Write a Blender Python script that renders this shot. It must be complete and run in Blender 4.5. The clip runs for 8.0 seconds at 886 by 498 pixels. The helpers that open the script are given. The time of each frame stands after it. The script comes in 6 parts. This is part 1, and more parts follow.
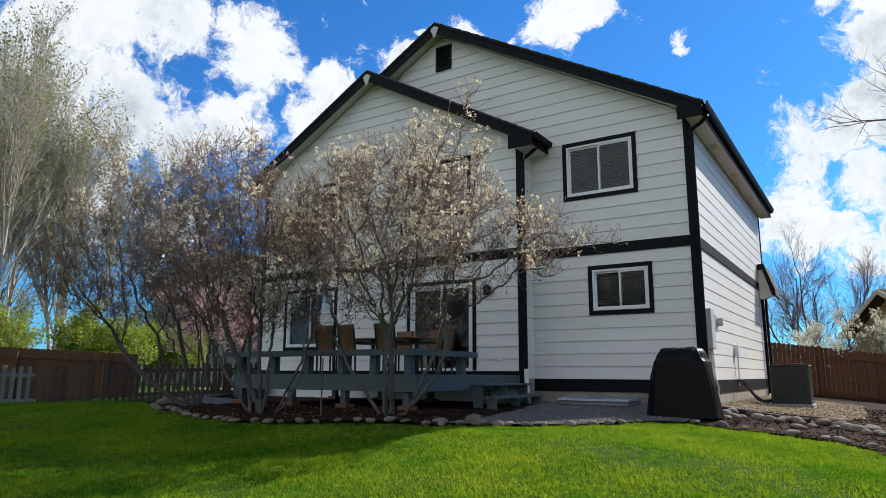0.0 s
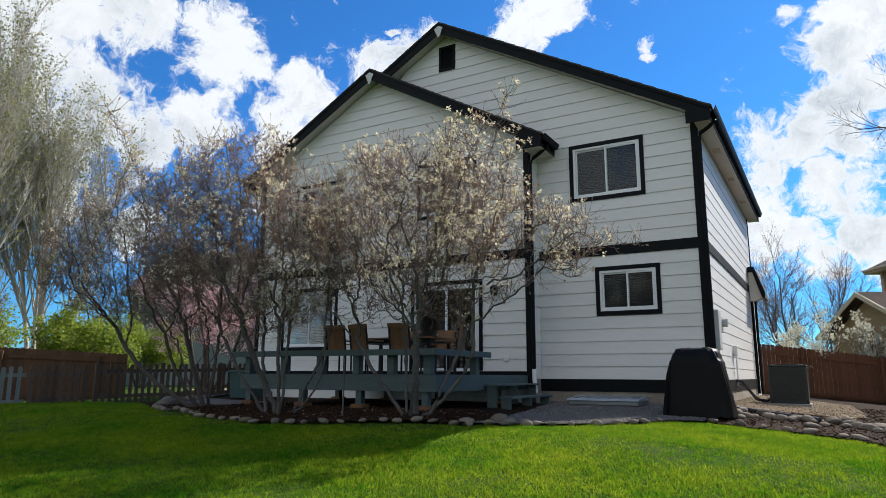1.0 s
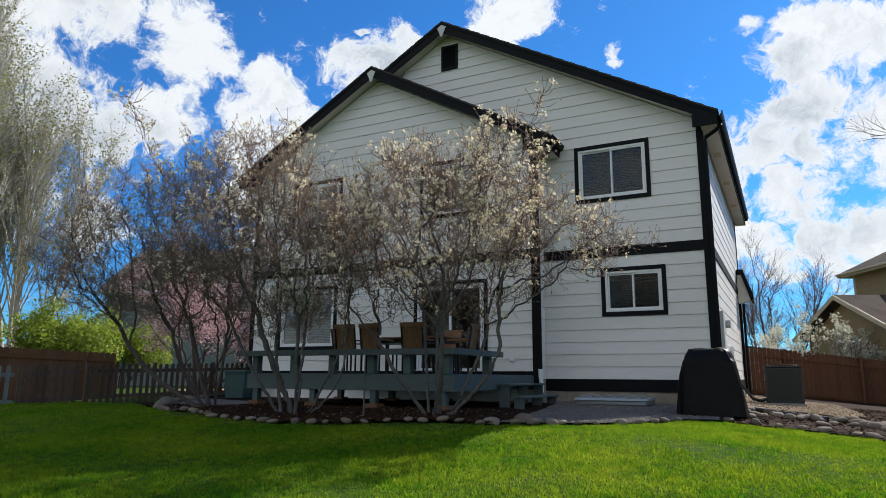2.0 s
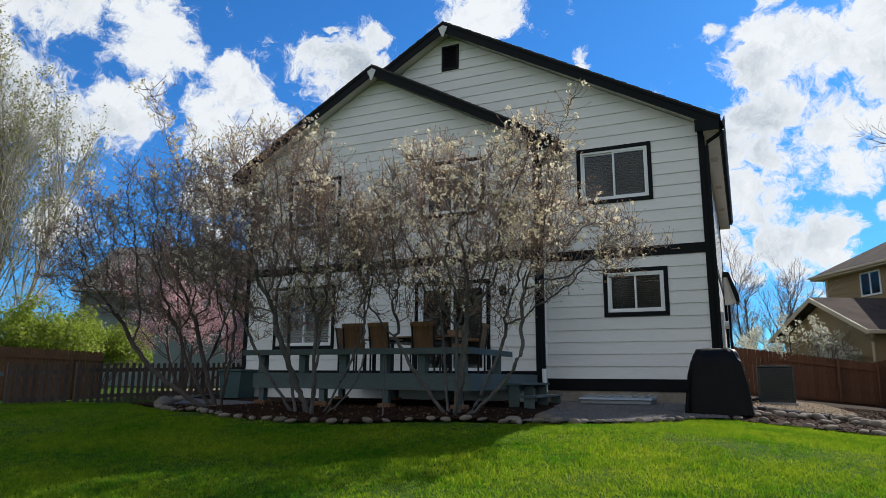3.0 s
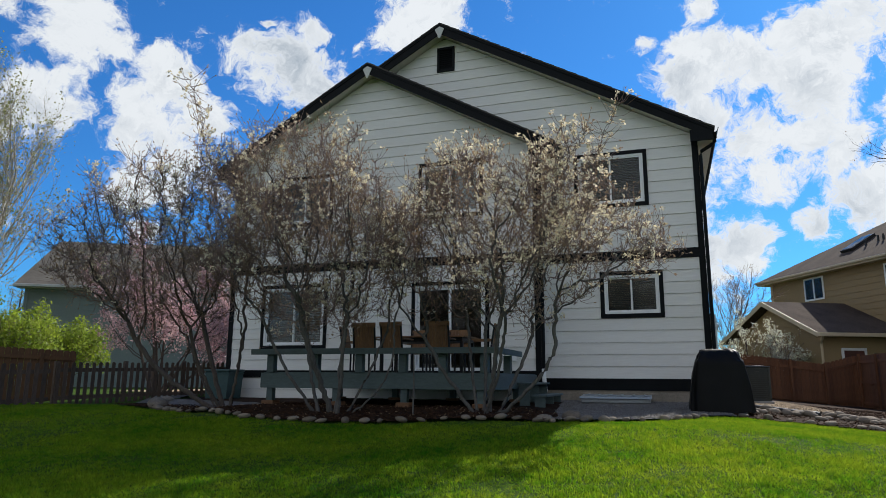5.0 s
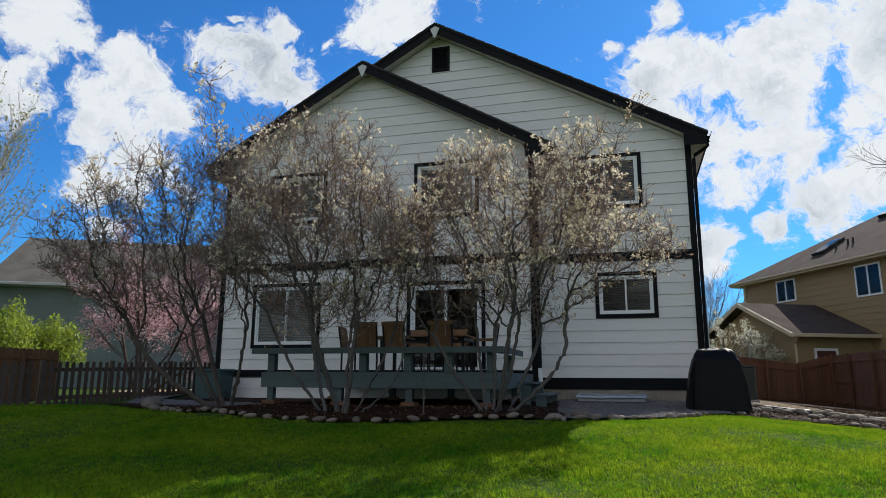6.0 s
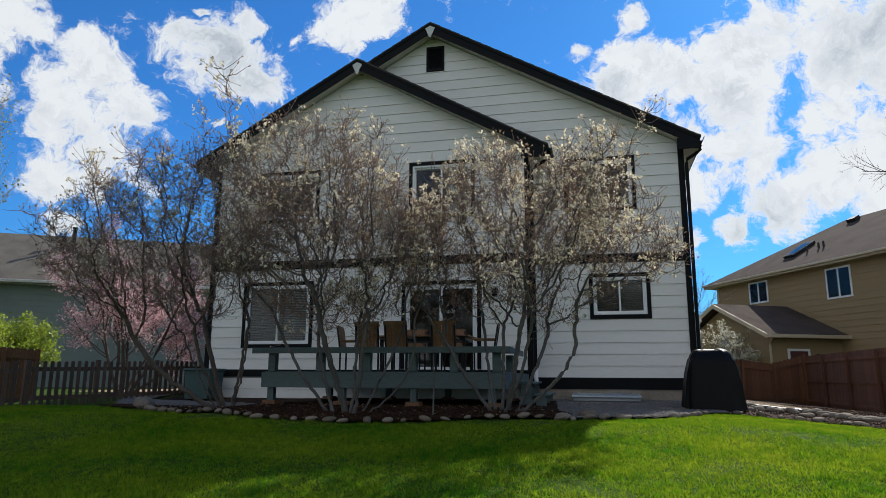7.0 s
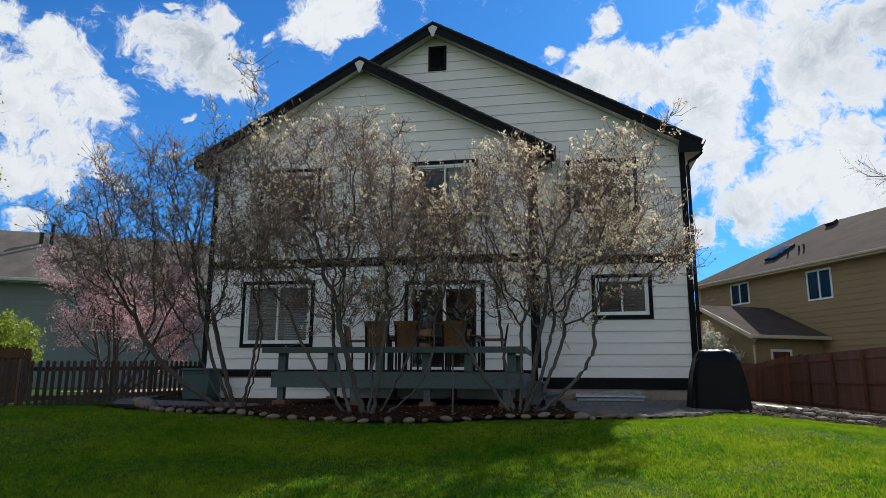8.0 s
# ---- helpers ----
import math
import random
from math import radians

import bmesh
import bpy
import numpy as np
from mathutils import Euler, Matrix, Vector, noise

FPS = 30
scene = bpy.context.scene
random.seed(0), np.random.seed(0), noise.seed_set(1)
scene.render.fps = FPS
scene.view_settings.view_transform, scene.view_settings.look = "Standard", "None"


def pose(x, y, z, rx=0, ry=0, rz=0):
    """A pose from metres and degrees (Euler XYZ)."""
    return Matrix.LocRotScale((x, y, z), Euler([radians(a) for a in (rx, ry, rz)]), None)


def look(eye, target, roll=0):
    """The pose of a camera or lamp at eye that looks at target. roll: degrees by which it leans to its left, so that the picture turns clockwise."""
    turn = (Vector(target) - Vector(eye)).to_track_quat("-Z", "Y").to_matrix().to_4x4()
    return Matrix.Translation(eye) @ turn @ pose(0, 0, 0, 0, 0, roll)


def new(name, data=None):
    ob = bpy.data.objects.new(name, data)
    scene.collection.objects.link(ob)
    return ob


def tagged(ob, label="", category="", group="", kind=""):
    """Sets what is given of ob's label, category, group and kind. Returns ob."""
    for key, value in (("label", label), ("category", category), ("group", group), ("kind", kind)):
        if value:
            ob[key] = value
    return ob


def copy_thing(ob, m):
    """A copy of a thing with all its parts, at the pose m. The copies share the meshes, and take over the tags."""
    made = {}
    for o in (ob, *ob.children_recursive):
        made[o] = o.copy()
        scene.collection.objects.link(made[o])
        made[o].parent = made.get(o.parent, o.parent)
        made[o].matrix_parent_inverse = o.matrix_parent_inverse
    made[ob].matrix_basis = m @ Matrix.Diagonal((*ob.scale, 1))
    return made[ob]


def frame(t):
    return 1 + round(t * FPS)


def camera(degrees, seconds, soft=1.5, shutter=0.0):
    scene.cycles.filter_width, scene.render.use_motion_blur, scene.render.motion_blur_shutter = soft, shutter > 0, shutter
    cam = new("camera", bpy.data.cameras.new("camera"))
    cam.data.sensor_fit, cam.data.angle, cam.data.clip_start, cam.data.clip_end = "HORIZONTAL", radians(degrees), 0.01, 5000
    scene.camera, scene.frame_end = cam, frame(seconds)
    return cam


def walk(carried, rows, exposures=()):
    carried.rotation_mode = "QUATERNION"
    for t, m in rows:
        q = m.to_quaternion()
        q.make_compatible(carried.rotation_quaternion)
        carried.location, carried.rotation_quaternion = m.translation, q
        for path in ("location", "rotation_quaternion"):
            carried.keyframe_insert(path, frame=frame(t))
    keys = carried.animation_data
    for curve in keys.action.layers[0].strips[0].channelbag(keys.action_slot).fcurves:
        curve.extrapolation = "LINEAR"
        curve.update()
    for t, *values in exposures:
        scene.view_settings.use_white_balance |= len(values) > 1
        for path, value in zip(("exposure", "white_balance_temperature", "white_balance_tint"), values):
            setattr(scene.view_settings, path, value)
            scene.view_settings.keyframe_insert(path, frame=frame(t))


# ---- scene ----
cam = camera(67.8, 8.0, soft=0.6)
PATH = [
    (0, (2.806, -13.753, 0.736), (1.739, -12.103, 1.108), 0.3),
    (0.5, (2.406, -13.979, 0.71), (1.381, -12.303, 1.086), 0.3),
    (1, (2.039, -14.186, 0.709), (1.053, -12.487, 1.085), 0.3),
    (1.5, (1.642, -14.374, 0.695), (0.699, -12.652, 1.073), 0.3),
    (3, (0.499, -14.937, 0.658), (-0.311, -13.149, 1.039), 0.4),
    (3.5, (0.151, -15.106, 0.65), (-0.614, -13.298, 1.033), 0.3),
    (4, (-0.199, -15.269, 0.647), (-0.918, -13.443, 1.03), 0.4),
    (4.5, (-0.537, -15.418, 0.635), (-1.211, -13.575, 1.019), 0.4),
    (6, (-1.515, -15.763, 0.604), (-2.052, -13.876, 0.99), 0.3),
    (6.5, (-1.822, -15.85, 0.606), (-2.309, -13.949, 0.991), 0.3),
    (7, (-2.171, -15.936, 0.609), (-2.613, -14.023, 0.994), 0.3),
    (7.5, (-2.541, -16.006, 0.607), (-2.943, -14.085, 0.992), 0.3),
    (8, (-2.895, -16.065, 0.608), (-3.257, -14.136, 0.993), 0.3),
]
walk(cam, [(t, look(eye, target, roll)) for t, eye, target, roll in PATH], [(0.0, 0.42), (1.5, 0.36), (3.5, 0.24), (6.0, 0.18), (8.0, 0.18)])

# ---- world, sun and exposure ----
SUN_EL, SUN_AZ = 38.5, 21.0          # elevation; degrees from +y towards +x
SUN_DIR = Vector((math.sin(radians(SUN_AZ)) * math.cos(radians(SUN_EL)), math.cos(radians(SUN_AZ)) * math.cos(radians(SUN_EL)), math.sin(radians(SUN_EL))))

# cloud masses: direction and angular radius
CLOUD_WEST = [
    (-0.81, 0.40, 0.43, 0.070), (-0.86, 0.37, 0.35, 0.057), (-0.80, 0.48, 0.35, 0.056), (-0.73, 0.50, 0.47, 0.048),
    (-0.70, 0.54, 0.47, 0.032), (-0.70, 0.58, 0.42, 0.041), (-0.67, 0.61, 0.42, 0.027), (-0.83, 0.47, 0.31, 0.049),
    (-0.79, 0.53, 0.31, 0.044), (-0.72, 0.60, 0.36, 0.034), (-0.67, 0.65, 0.37, 0.031),
    (-0.79, 0.53, 0.31, 0.046), (-0.73, 0.59, 0.34, 0.046), (-0.67, 0.67, 0.32, 0.046), (-0.81, 0.56, 0.19, 0.031), (-0.67, 0.69, 0.26, 0.035),
    (-0.85, 0.46, 0.24, 0.05), (-0.76, 0.45, 0.47, 0.06), (-0.68, 0.57, 0.45, 0.045),
]
CLOUD_NORTH = [
    (-0.63, 0.67, 0.39, 0.037), (-0.61, 0.71, 0.35, 0.036), (-0.66, 0.68, 0.33, 0.044), (-0.64, 0.71, 0.29, 0.043),
    (-0.60, 0.75, 0.26, 0.024), (-0.65, 0.71, 0.26, 0.030), (-0.67, 0.71, 0.20, 0.019), (-0.52, 0.72, 0.45, 0.027),
    (-0.50, 0.75, 0.44, 0.038), (-0.46, 0.78, 0.42, 0.036), (-0.43, 0.81, 0.41, 0.016), (-0.46, 0.75, 0.48, 0.017),
    (-0.40, 0.79, 0.47, 0.010), (-0.33, 0.80, 0.50, 0.028), (-0.30, 0.81, 0.51, 0.022), (-0.32, 0.83, 0.47, 0.011),
    (-0.52, 0.78, 0.35, 0.007),
]
CLOUD_EAST = [
    (-0.01, 0.89, 0.46, 0.013), (0.06, 0.87, 0.49, 0.017), (0.04, 0.89, 0.45, 0.018), (0.07, 0.90, 0.42, 0.040),
    (0.13, 0.90, 0.41, 0.035), (0.20, 0.89, 0.42, 0.049), (0.26, 0.86, 0.44, 0.044), (0.31, 0.84, 0.45, 0.056),
    (0.37, 0.83, 0.42, 0.054), (0.32, 0.86, 0.40, 0.046), (0.36, 0.85, 0.37, 0.041), (0.19, 0.91, 0.36, 0.042),
    (0.18, 0.94, 0.31, 0.043), (0.23, 0.93, 0.28, 0.034), (0.30, 0.89, 0.34, 0.030), (0.37, 0.88, 0.30, 0.037),
    (0.32, 0.91, 0.27, 0.039), (0.38, 0.90, 0.23, 0.040), (0.25, 0.94, 0.23, 0.040), (0.19, 0.96, 0.20, 0.027),
]
CLOUD_LOW = [
    (0.03, 0.91, 0.41, 0.030), (0.02, 0.93, 0.36, 0.024), (-0.05, 0.95, 0.30, 0.039), (-0.00, 0.95, 0.31, 0.038),
    (0.02, 0.97, 0.25, 0.036), (-0.07, 0.97, 0.21, 0.039), (-0.03, 0.98, 0.18, 0.040), (0.01, 0.99, 0.15, 0.029),
    (-0.18, 0.88, 0.44, 0.011), (-0.31, 0.81, 0.49, 0.025), (-0.32, 0.82, 0.46, 0.017), (0.04, 0.91, 0.41, 0.034),
    (0.11, 0.91, 0.41, 0.039), (0.06, 0.94, 0.35, 0.041), (0.13, 0.94, 0.32, 0.046), (0.05, 0.95, 0.29, 0.033),
    (0.13, 0.95, 0.27, 0.038), (0.04, 0.97, 0.24, 0.041), (0.12, 0.98, 0.18, 0.034), (0.06, 0.98, 0.17, 0.036),
    (-0.18, 0.87, 0.45, 0.013), (-0.50, 0.71, 0.49, 0.007), (-0.28, 0.82, 0.51, 0.024),
]
# unseen masses centred out of view, added for white fill light and window reflections
CLOUD_FILL = [(-0.45, -0.88, 0.12, 0.32), (0.45, -0.88, 0.12, 0.22), (-0.45, -0.60, 0.66, 0.44), (0.70, -0.55, 0.45, 0.40), (-0.95, -0.25, 0.2, 0.34), (0.0, -0.98, 0.2, 0.25)]


def build_world():
    w = bpy.data.worlds.new("world")
    scene.world = w
    w.use_nodes = True
    nt = w.node_tree
    nt.nodes.clear()
    N, Lk = nt.nodes.new, nt.links.new
    out = N("ShaderNodeOutputWorld")
    bg = N("ShaderNodeBackground")
    sky = N("ShaderNodeTexSky")
    sky.sky_type = 'NISHITA'
    sky.sun_disc = False
    sky.sun_elevation = radians(SUN_EL)
    sky.sun_rotation = radians(SUN_AZ)
    sky.air_density, sky.dust_density, sky.ozone_density = 1.0, 0.2, 3.0
    co = N("ShaderNodeTexCoord")
    # ragged cloud edges: the direction is warped at two scales before the masses are laid out
    def warp(src, scale, amount, detail):
        n = N("ShaderNodeTexNoise")
        n.inputs["Scale"].default_value, n.inputs["Detail"].default_value, n.inputs["Roughness"].default_value = scale, detail, 0.62
        Lk(src, n.inputs["Vector"])
        c = N("ShaderNodeVectorMath")
        c.operation = 'SUBTRACT'
        c.inputs[1].default_value = (0.5, 0.5, 0.5)
        Lk(n.outputs["Color"], c.inputs[0])
        k = N("ShaderNodeVectorMath")
        k.operation = 'SCALE'
        k.inputs["Scale"].default_value = amount
        Lk(c.outputs["Vector"], k.inputs[0])
        o = N("ShaderNodeVectorMath")
        o.operation = 'ADD'
        Lk(src, o.inputs[0])
        Lk(k.outputs["Vector"], o.inputs[1])
        return o.outputs["Vector"]
    way = warp(warp(co.outputs["Generated"], 9.0, 0.075, 3.0), 34.0, 0.03, 5.0)
    n1 = N("ShaderNodeTexNoise")
    n1.inputs["Scale"].default_value = 15.0
    n1.inputs["Detail"].default_value = 10.0
    n1.inputs["Roughness"].default_value = 0.74
    Lk(way, n1.inputs["Vector"])
    total = None
    for x, y, z, r in CLOUD_WEST + [(x, y, z, r * 1.2) for x, y, z, r in CLOUD_NORTH] + CLOUD_EAST + CLOUD_LOW + CLOUD_FILL:
        d = N("ShaderNodeVectorMath")
        d.operation = 'DISTANCE'
        d.inputs[1].default_value = (x, y, z)
        Lk(way, d.inputs[0])
        m = N("ShaderNodeMapRange")
        m.interpolation_type = 'SMOOTHSTEP'
        m.inputs["From Min"].default_value = r * 2.15
        m.inputs["From Max"].default_value = r * 0.1
        Lk(d.outputs["Value"], m.inputs["Value"])
        if total is None:
            total = m.outputs["Result"]
        else:
            a = N("ShaderNodeMath")
            a.operation = 'MAXIMUM'
            Lk(total, a.inputs[0])
            Lk(m.outputs["Result"], a.inputs[1])
            total = a.outputs["Value"]
    # broken cloud over all of the sky
    n2 = N("ShaderNodeTexNoise")
    n2.inputs["Scale"].default_value = 2.6
    n2.inputs["Detail"].default_value = 4.0
    Lk(way, n2.inputs["Vector"])

    def math_(op, a, b):
        m = N("ShaderNodeMath")
        m.operation = op
        for i, v in enumerate((a, b)):
            if isinstance(v, (int, float)):
                m.inputs[i].default_value = v
            else:
                Lk(v, m.inputs[i])
        return m.outputs["Value"]
    s = math_('ADD', math_('MULTIPLY', total, 0.8), math_('MULTIPLY', n1.outputs["Fac"], 2.4))
    s = math_('ADD', s, math_('MULTIPLY', n2.outputs["Fac"], 0.5))
    cover = N("ShaderNodeMapRange")
    cover.interpolation_type = 'SMOOTHSTEP'
    cover.inputs["From Min"].default_value = 1.68
    cover.inputs["From Max"].default_value = 2.05
    Lk(s, cover.inputs["Value"])
    # grey bellies where the cloud is thick
    n3 = N("ShaderNodeTexNoise")
    n3.inputs["Scale"].default_value = 4.2
    n3.inputs["Detail"].default_value = 6.0
    mp = N("ShaderNodeMapping")
    mp.inputs["Location"].default_value = (0.3, 0.1, -0.06)
    Lk(co.outputs["Generated"], mp.inputs["Vector"])
    Lk(mp.outputs["Vector"], n3.inputs["Vector"])
    belly = N("ShaderNodeMapRange")
    belly.inputs["From Min"].default_value = 0.40
    belly.inputs["From Max"].default_value = 0.62
    Lk(n3.outputs["Fac"], belly.inputs["Value"])
    thick = N("ShaderNodeMapRange")
    thick.inputs["From Min"].default_value = 1.9
    thick.inputs["From Max"].default_value = 2.35
    Lk(s, thick.inputs["Value"])
    # billows: the side turned from the sun is darker
    off = N("ShaderNodeVectorMath")
    off.operation = 'ADD'
    off.inputs[1].default_value = tuple(SUN_DIR * 0.022)
    Lk(way, off.inputs[0])
    n4 = N("ShaderNodeTexNoise")
    n4.inputs["Scale"].default_value, n4.inputs["Detail"].default_value, n4.inputs["Roughness"].default_value = 15.0, 10.0, 0.74
    Lk(off.outputs["Vector"], n4.inputs["Vector"])
    relief = math_('MULTIPLY', math_('SUBTRACT', n4.outputs["Fac"], n1.outputs["Fac"]), 2.6)
    grey = math_('MULTIPLY', math_('ADD', math_('MULTIPLY', belly.outputs["Result"], 0.8), relief), thick.outputs["Result"])
    grey = math_('MINIMUM', math_('MAXIMUM', grey, 0.0), 1.0)
    tint = N("ShaderNodeMix")
    tint.data_type = 'RGBA'
    tint.inputs["A"].default_value = (6.0, 6.3, 6.6, 1)
    tint.inputs["B"].default_value = (2.7, 3.2, 3.8, 1)
    Lk(grey, tint.inputs["Factor"])
    # cloud brightness is scaled by direction: raised towards the sun, lowered opposite it
    facing = N("ShaderNodeVectorMath")
    facing.operation = 'DOT_PRODUCT'
    facing.inputs[1].default_value = tuple(SUN_DIR)
    Lk(co.outputs["Generated"], facing.inputs[0])
    lit = N("ShaderNodeMapRange")
    lit.inputs["From Min"].default_value, lit.inputs["From Max"].default_value = -0.6, 0.75
    lit.inputs["To Min"].default_value, lit.inputs["To Max"].default_value = 0.95, 1.1
    Lk(facing.outputs["Value"], lit.inputs["Value"])
    bright = N("ShaderNodeVectorMath")
    bright.operation = 'SCALE'
    Lk(tint.outputs["Result"], bright.inputs[0])
    Lk(lit.outputs["Result"], bright.inputs["Scale"])
    blue = N("ShaderNodeMix")
    blue.data_type = 'RGBA'
    blue.blend_type = 'MULTIPLY'
    blue.inputs["Factor"].default_value = 1.0
    blue.inputs["B"].default_value = SKY_TINT
    Lk(sky.outputs["Color"], blue.inputs["A"])
    mix = N("ShaderNodeMix")
    mix.data_type = 'RGBA'
    Lk(cover.outputs["Result"], mix.inputs["Factor"])
    Lk(blue.outputs["Result"], mix.inputs["A"])
    Lk(bright.outputs["Vector"], mix.inputs["B"])
    Lk(mix.outputs["Result"], bg.inputs["Color"])
    bg.inputs["Strength"].default_value = SKY_STRENGTH
    Lk(bg.outputs["Background"], out.inputs["Surface"])


SKY_TINT = (0.22, 0.66, 1.10, 1)
SKY_STRENGTH = 0.11
build_world()
sun_data = bpy.data.lights.new("sun", 'SUN')
sun_data.energy, sun_data.angle, sun_data.color = 5.0, radians(0.6), (1.0, 0.95, 0.86)
sun = new("sun", sun_data)
sun.matrix_world = look(SUN_DIR * 60, (0, 0, 0))


# ---- materials ----
def material(name, color, rough=0.7, alt=None, scale=3.0, fine=60.0, amount=0.35, bump=0.15, bump_scale=None, metal=0.0, stretch=(1, 1, 1),
             by_object=0.0, by_island=0.0, spec=0.5, coords="Object", through_light=0.0):
    """Two scales of variation between color and alt, a little bump, and a small shift from piece to piece."""
    m = bpy.data.materials.new(name)
    m.use_nodes = True
    nt = m.node_tree
    N, Lk = nt.nodes.new, nt.links.new
    b = nt.nodes["Principled BSDF"]
    b.inputs["Roughness"].default_value = rough
    b.inputs["Metallic"].default_value = metal
    b.inputs["Specular IOR Level"].default_value = spec
    alt = alt or tuple(c * 0.7 for c in color)
    co = N("ShaderNodeTexCoord")
    mp = N("ShaderNodeMapping")
    mp.inputs["Scale"].default_value = stretch
    if coords == "World":
        geo = N("ShaderNodeNewGeometry")
        Lk(geo.outputs["Position"], mp.inputs["Vector"])
    else:
        Lk(co.outputs[coords], mp.inputs["Vector"])
    a, f = N("ShaderNodeTexNoise"), N("ShaderNodeTexNoise")
    a.inputs["Scale"].default_value, a.inputs["Detail"].default_value = scale, 5.0
    f.inputs["Scale"].default_value, f.inputs["Detail"].default_value = fine, 4.0
    Lk(mp.outputs["Vector"], a.inputs["Vector"])
    Lk(mp.outputs["Vector"], f.inputs["Vector"])
    s = N("ShaderNodeMath")
    s.operation = 'ADD'
    Lk(a.outputs["Fac"], s.inputs[0])
    Lk(f.outputs["Fac"], s.inputs[1])
    r = N("ShaderNodeMapRange")
    r.inputs["From Min"].default_value, r.inputs["From Max"].default_value = 0.7, 1.3
    r.inputs["To Max"].default_value = min(1.0, amount * 2)
    Lk(s.outputs["Value"], r.inputs["Value"])
    mix = N("ShaderNodeMix")
    mix.data_type = 'RGBA'
    mix.inputs["A"].default_value, mix.inputs["B"].default_value = (*color, 1), (*alt, 1)
    Lk(r.outputs["Result"], mix.inputs["Factor"])
    last = mix.outputs["Result"]
    if by_object or by_island:
        hs = N("ShaderNodeHueSaturation")
        v = N("ShaderNodeMapRange")
        k = by_object or by_island
        v.inputs["To Min"].default_value, v.inputs["To Max"].default_value = 1 - k, 1 + k
        if by_object:
            Lk(N("ShaderNodeObjectInfo").outputs["Random"], v.inputs["Value"])
        else:
            Lk(N("ShaderNodeNewGeometry").outputs["Random Per Island"], v.inputs["Value"])
        Lk(v.outputs["Result"], hs.inputs["Value"])
        Lk(last, hs.inputs["Color"])
        last = hs.outputs["Color"]
    Lk(last, b.inputs["Base Color"])
    if bump:
        bn = N("ShaderNodeBump")
        bn.inputs["Strength"].default_value = bump
        bn.inputs["Distance"].default_value = 0.01
        src = f
        if bump_scale:
            src = N("ShaderNodeTexNoise")
            src.inputs["Scale"].default_value, src.inputs["Detail"].default_value = bump_scale, 5.0
            Lk(mp.outputs["Vector"], src.inputs["Vector"])
        Lk(src.outputs["Fac"], bn.inputs["Height"])
        Lk(bn.outputs["Normal"], b.inputs["Normal"])
    if through_light:
        tr = N("ShaderNodeBsdfTranslucent")
        Lk(last, tr.inputs["Color"])
        ms = N("ShaderNodeMixShader")
        ms.inputs["Fac"].default_value = through_light
        Lk(b.outputs["BSDF"], ms.inputs[1])
        Lk(tr.outputs["BSDF"], ms.inputs[2])
        Lk(ms.outputs["Shader"], nt.nodes["Material Output"].inputs["Surface"])
    return m


def glass_material(name, tint=(0.86, 0.9, 0.9)):
    m = bpy.data.materials.new(name)
    m.use_nodes = True
    nt = m.node_tree
    nt.nodes.clear()
    N, Lk = nt.nodes.new, nt.links.new
    out, ms, tr, gl, fr = N("ShaderNodeOutputMaterial"), N("ShaderNodeMixShader"), N("ShaderNodeBsdfTransparent"), N("ShaderNodeBsdfGlossy"), N("ShaderNodeFresnel")
    tr.inputs["Color"].default_value = (*tint, 1)
    gl.inputs["Roughness"].default_value = 0.01
    fr.inputs["IOR"].default_value = 1.45
    Lk(fr.outputs["Fac"], ms.inputs["Fac"])
    Lk(tr.outputs["BSDF"], ms.inputs[1])
    Lk(gl.outputs["BSDF"], ms.inputs[2])
    Lk(ms.outputs["Shader"], out.inputs["Surface"])
    return m


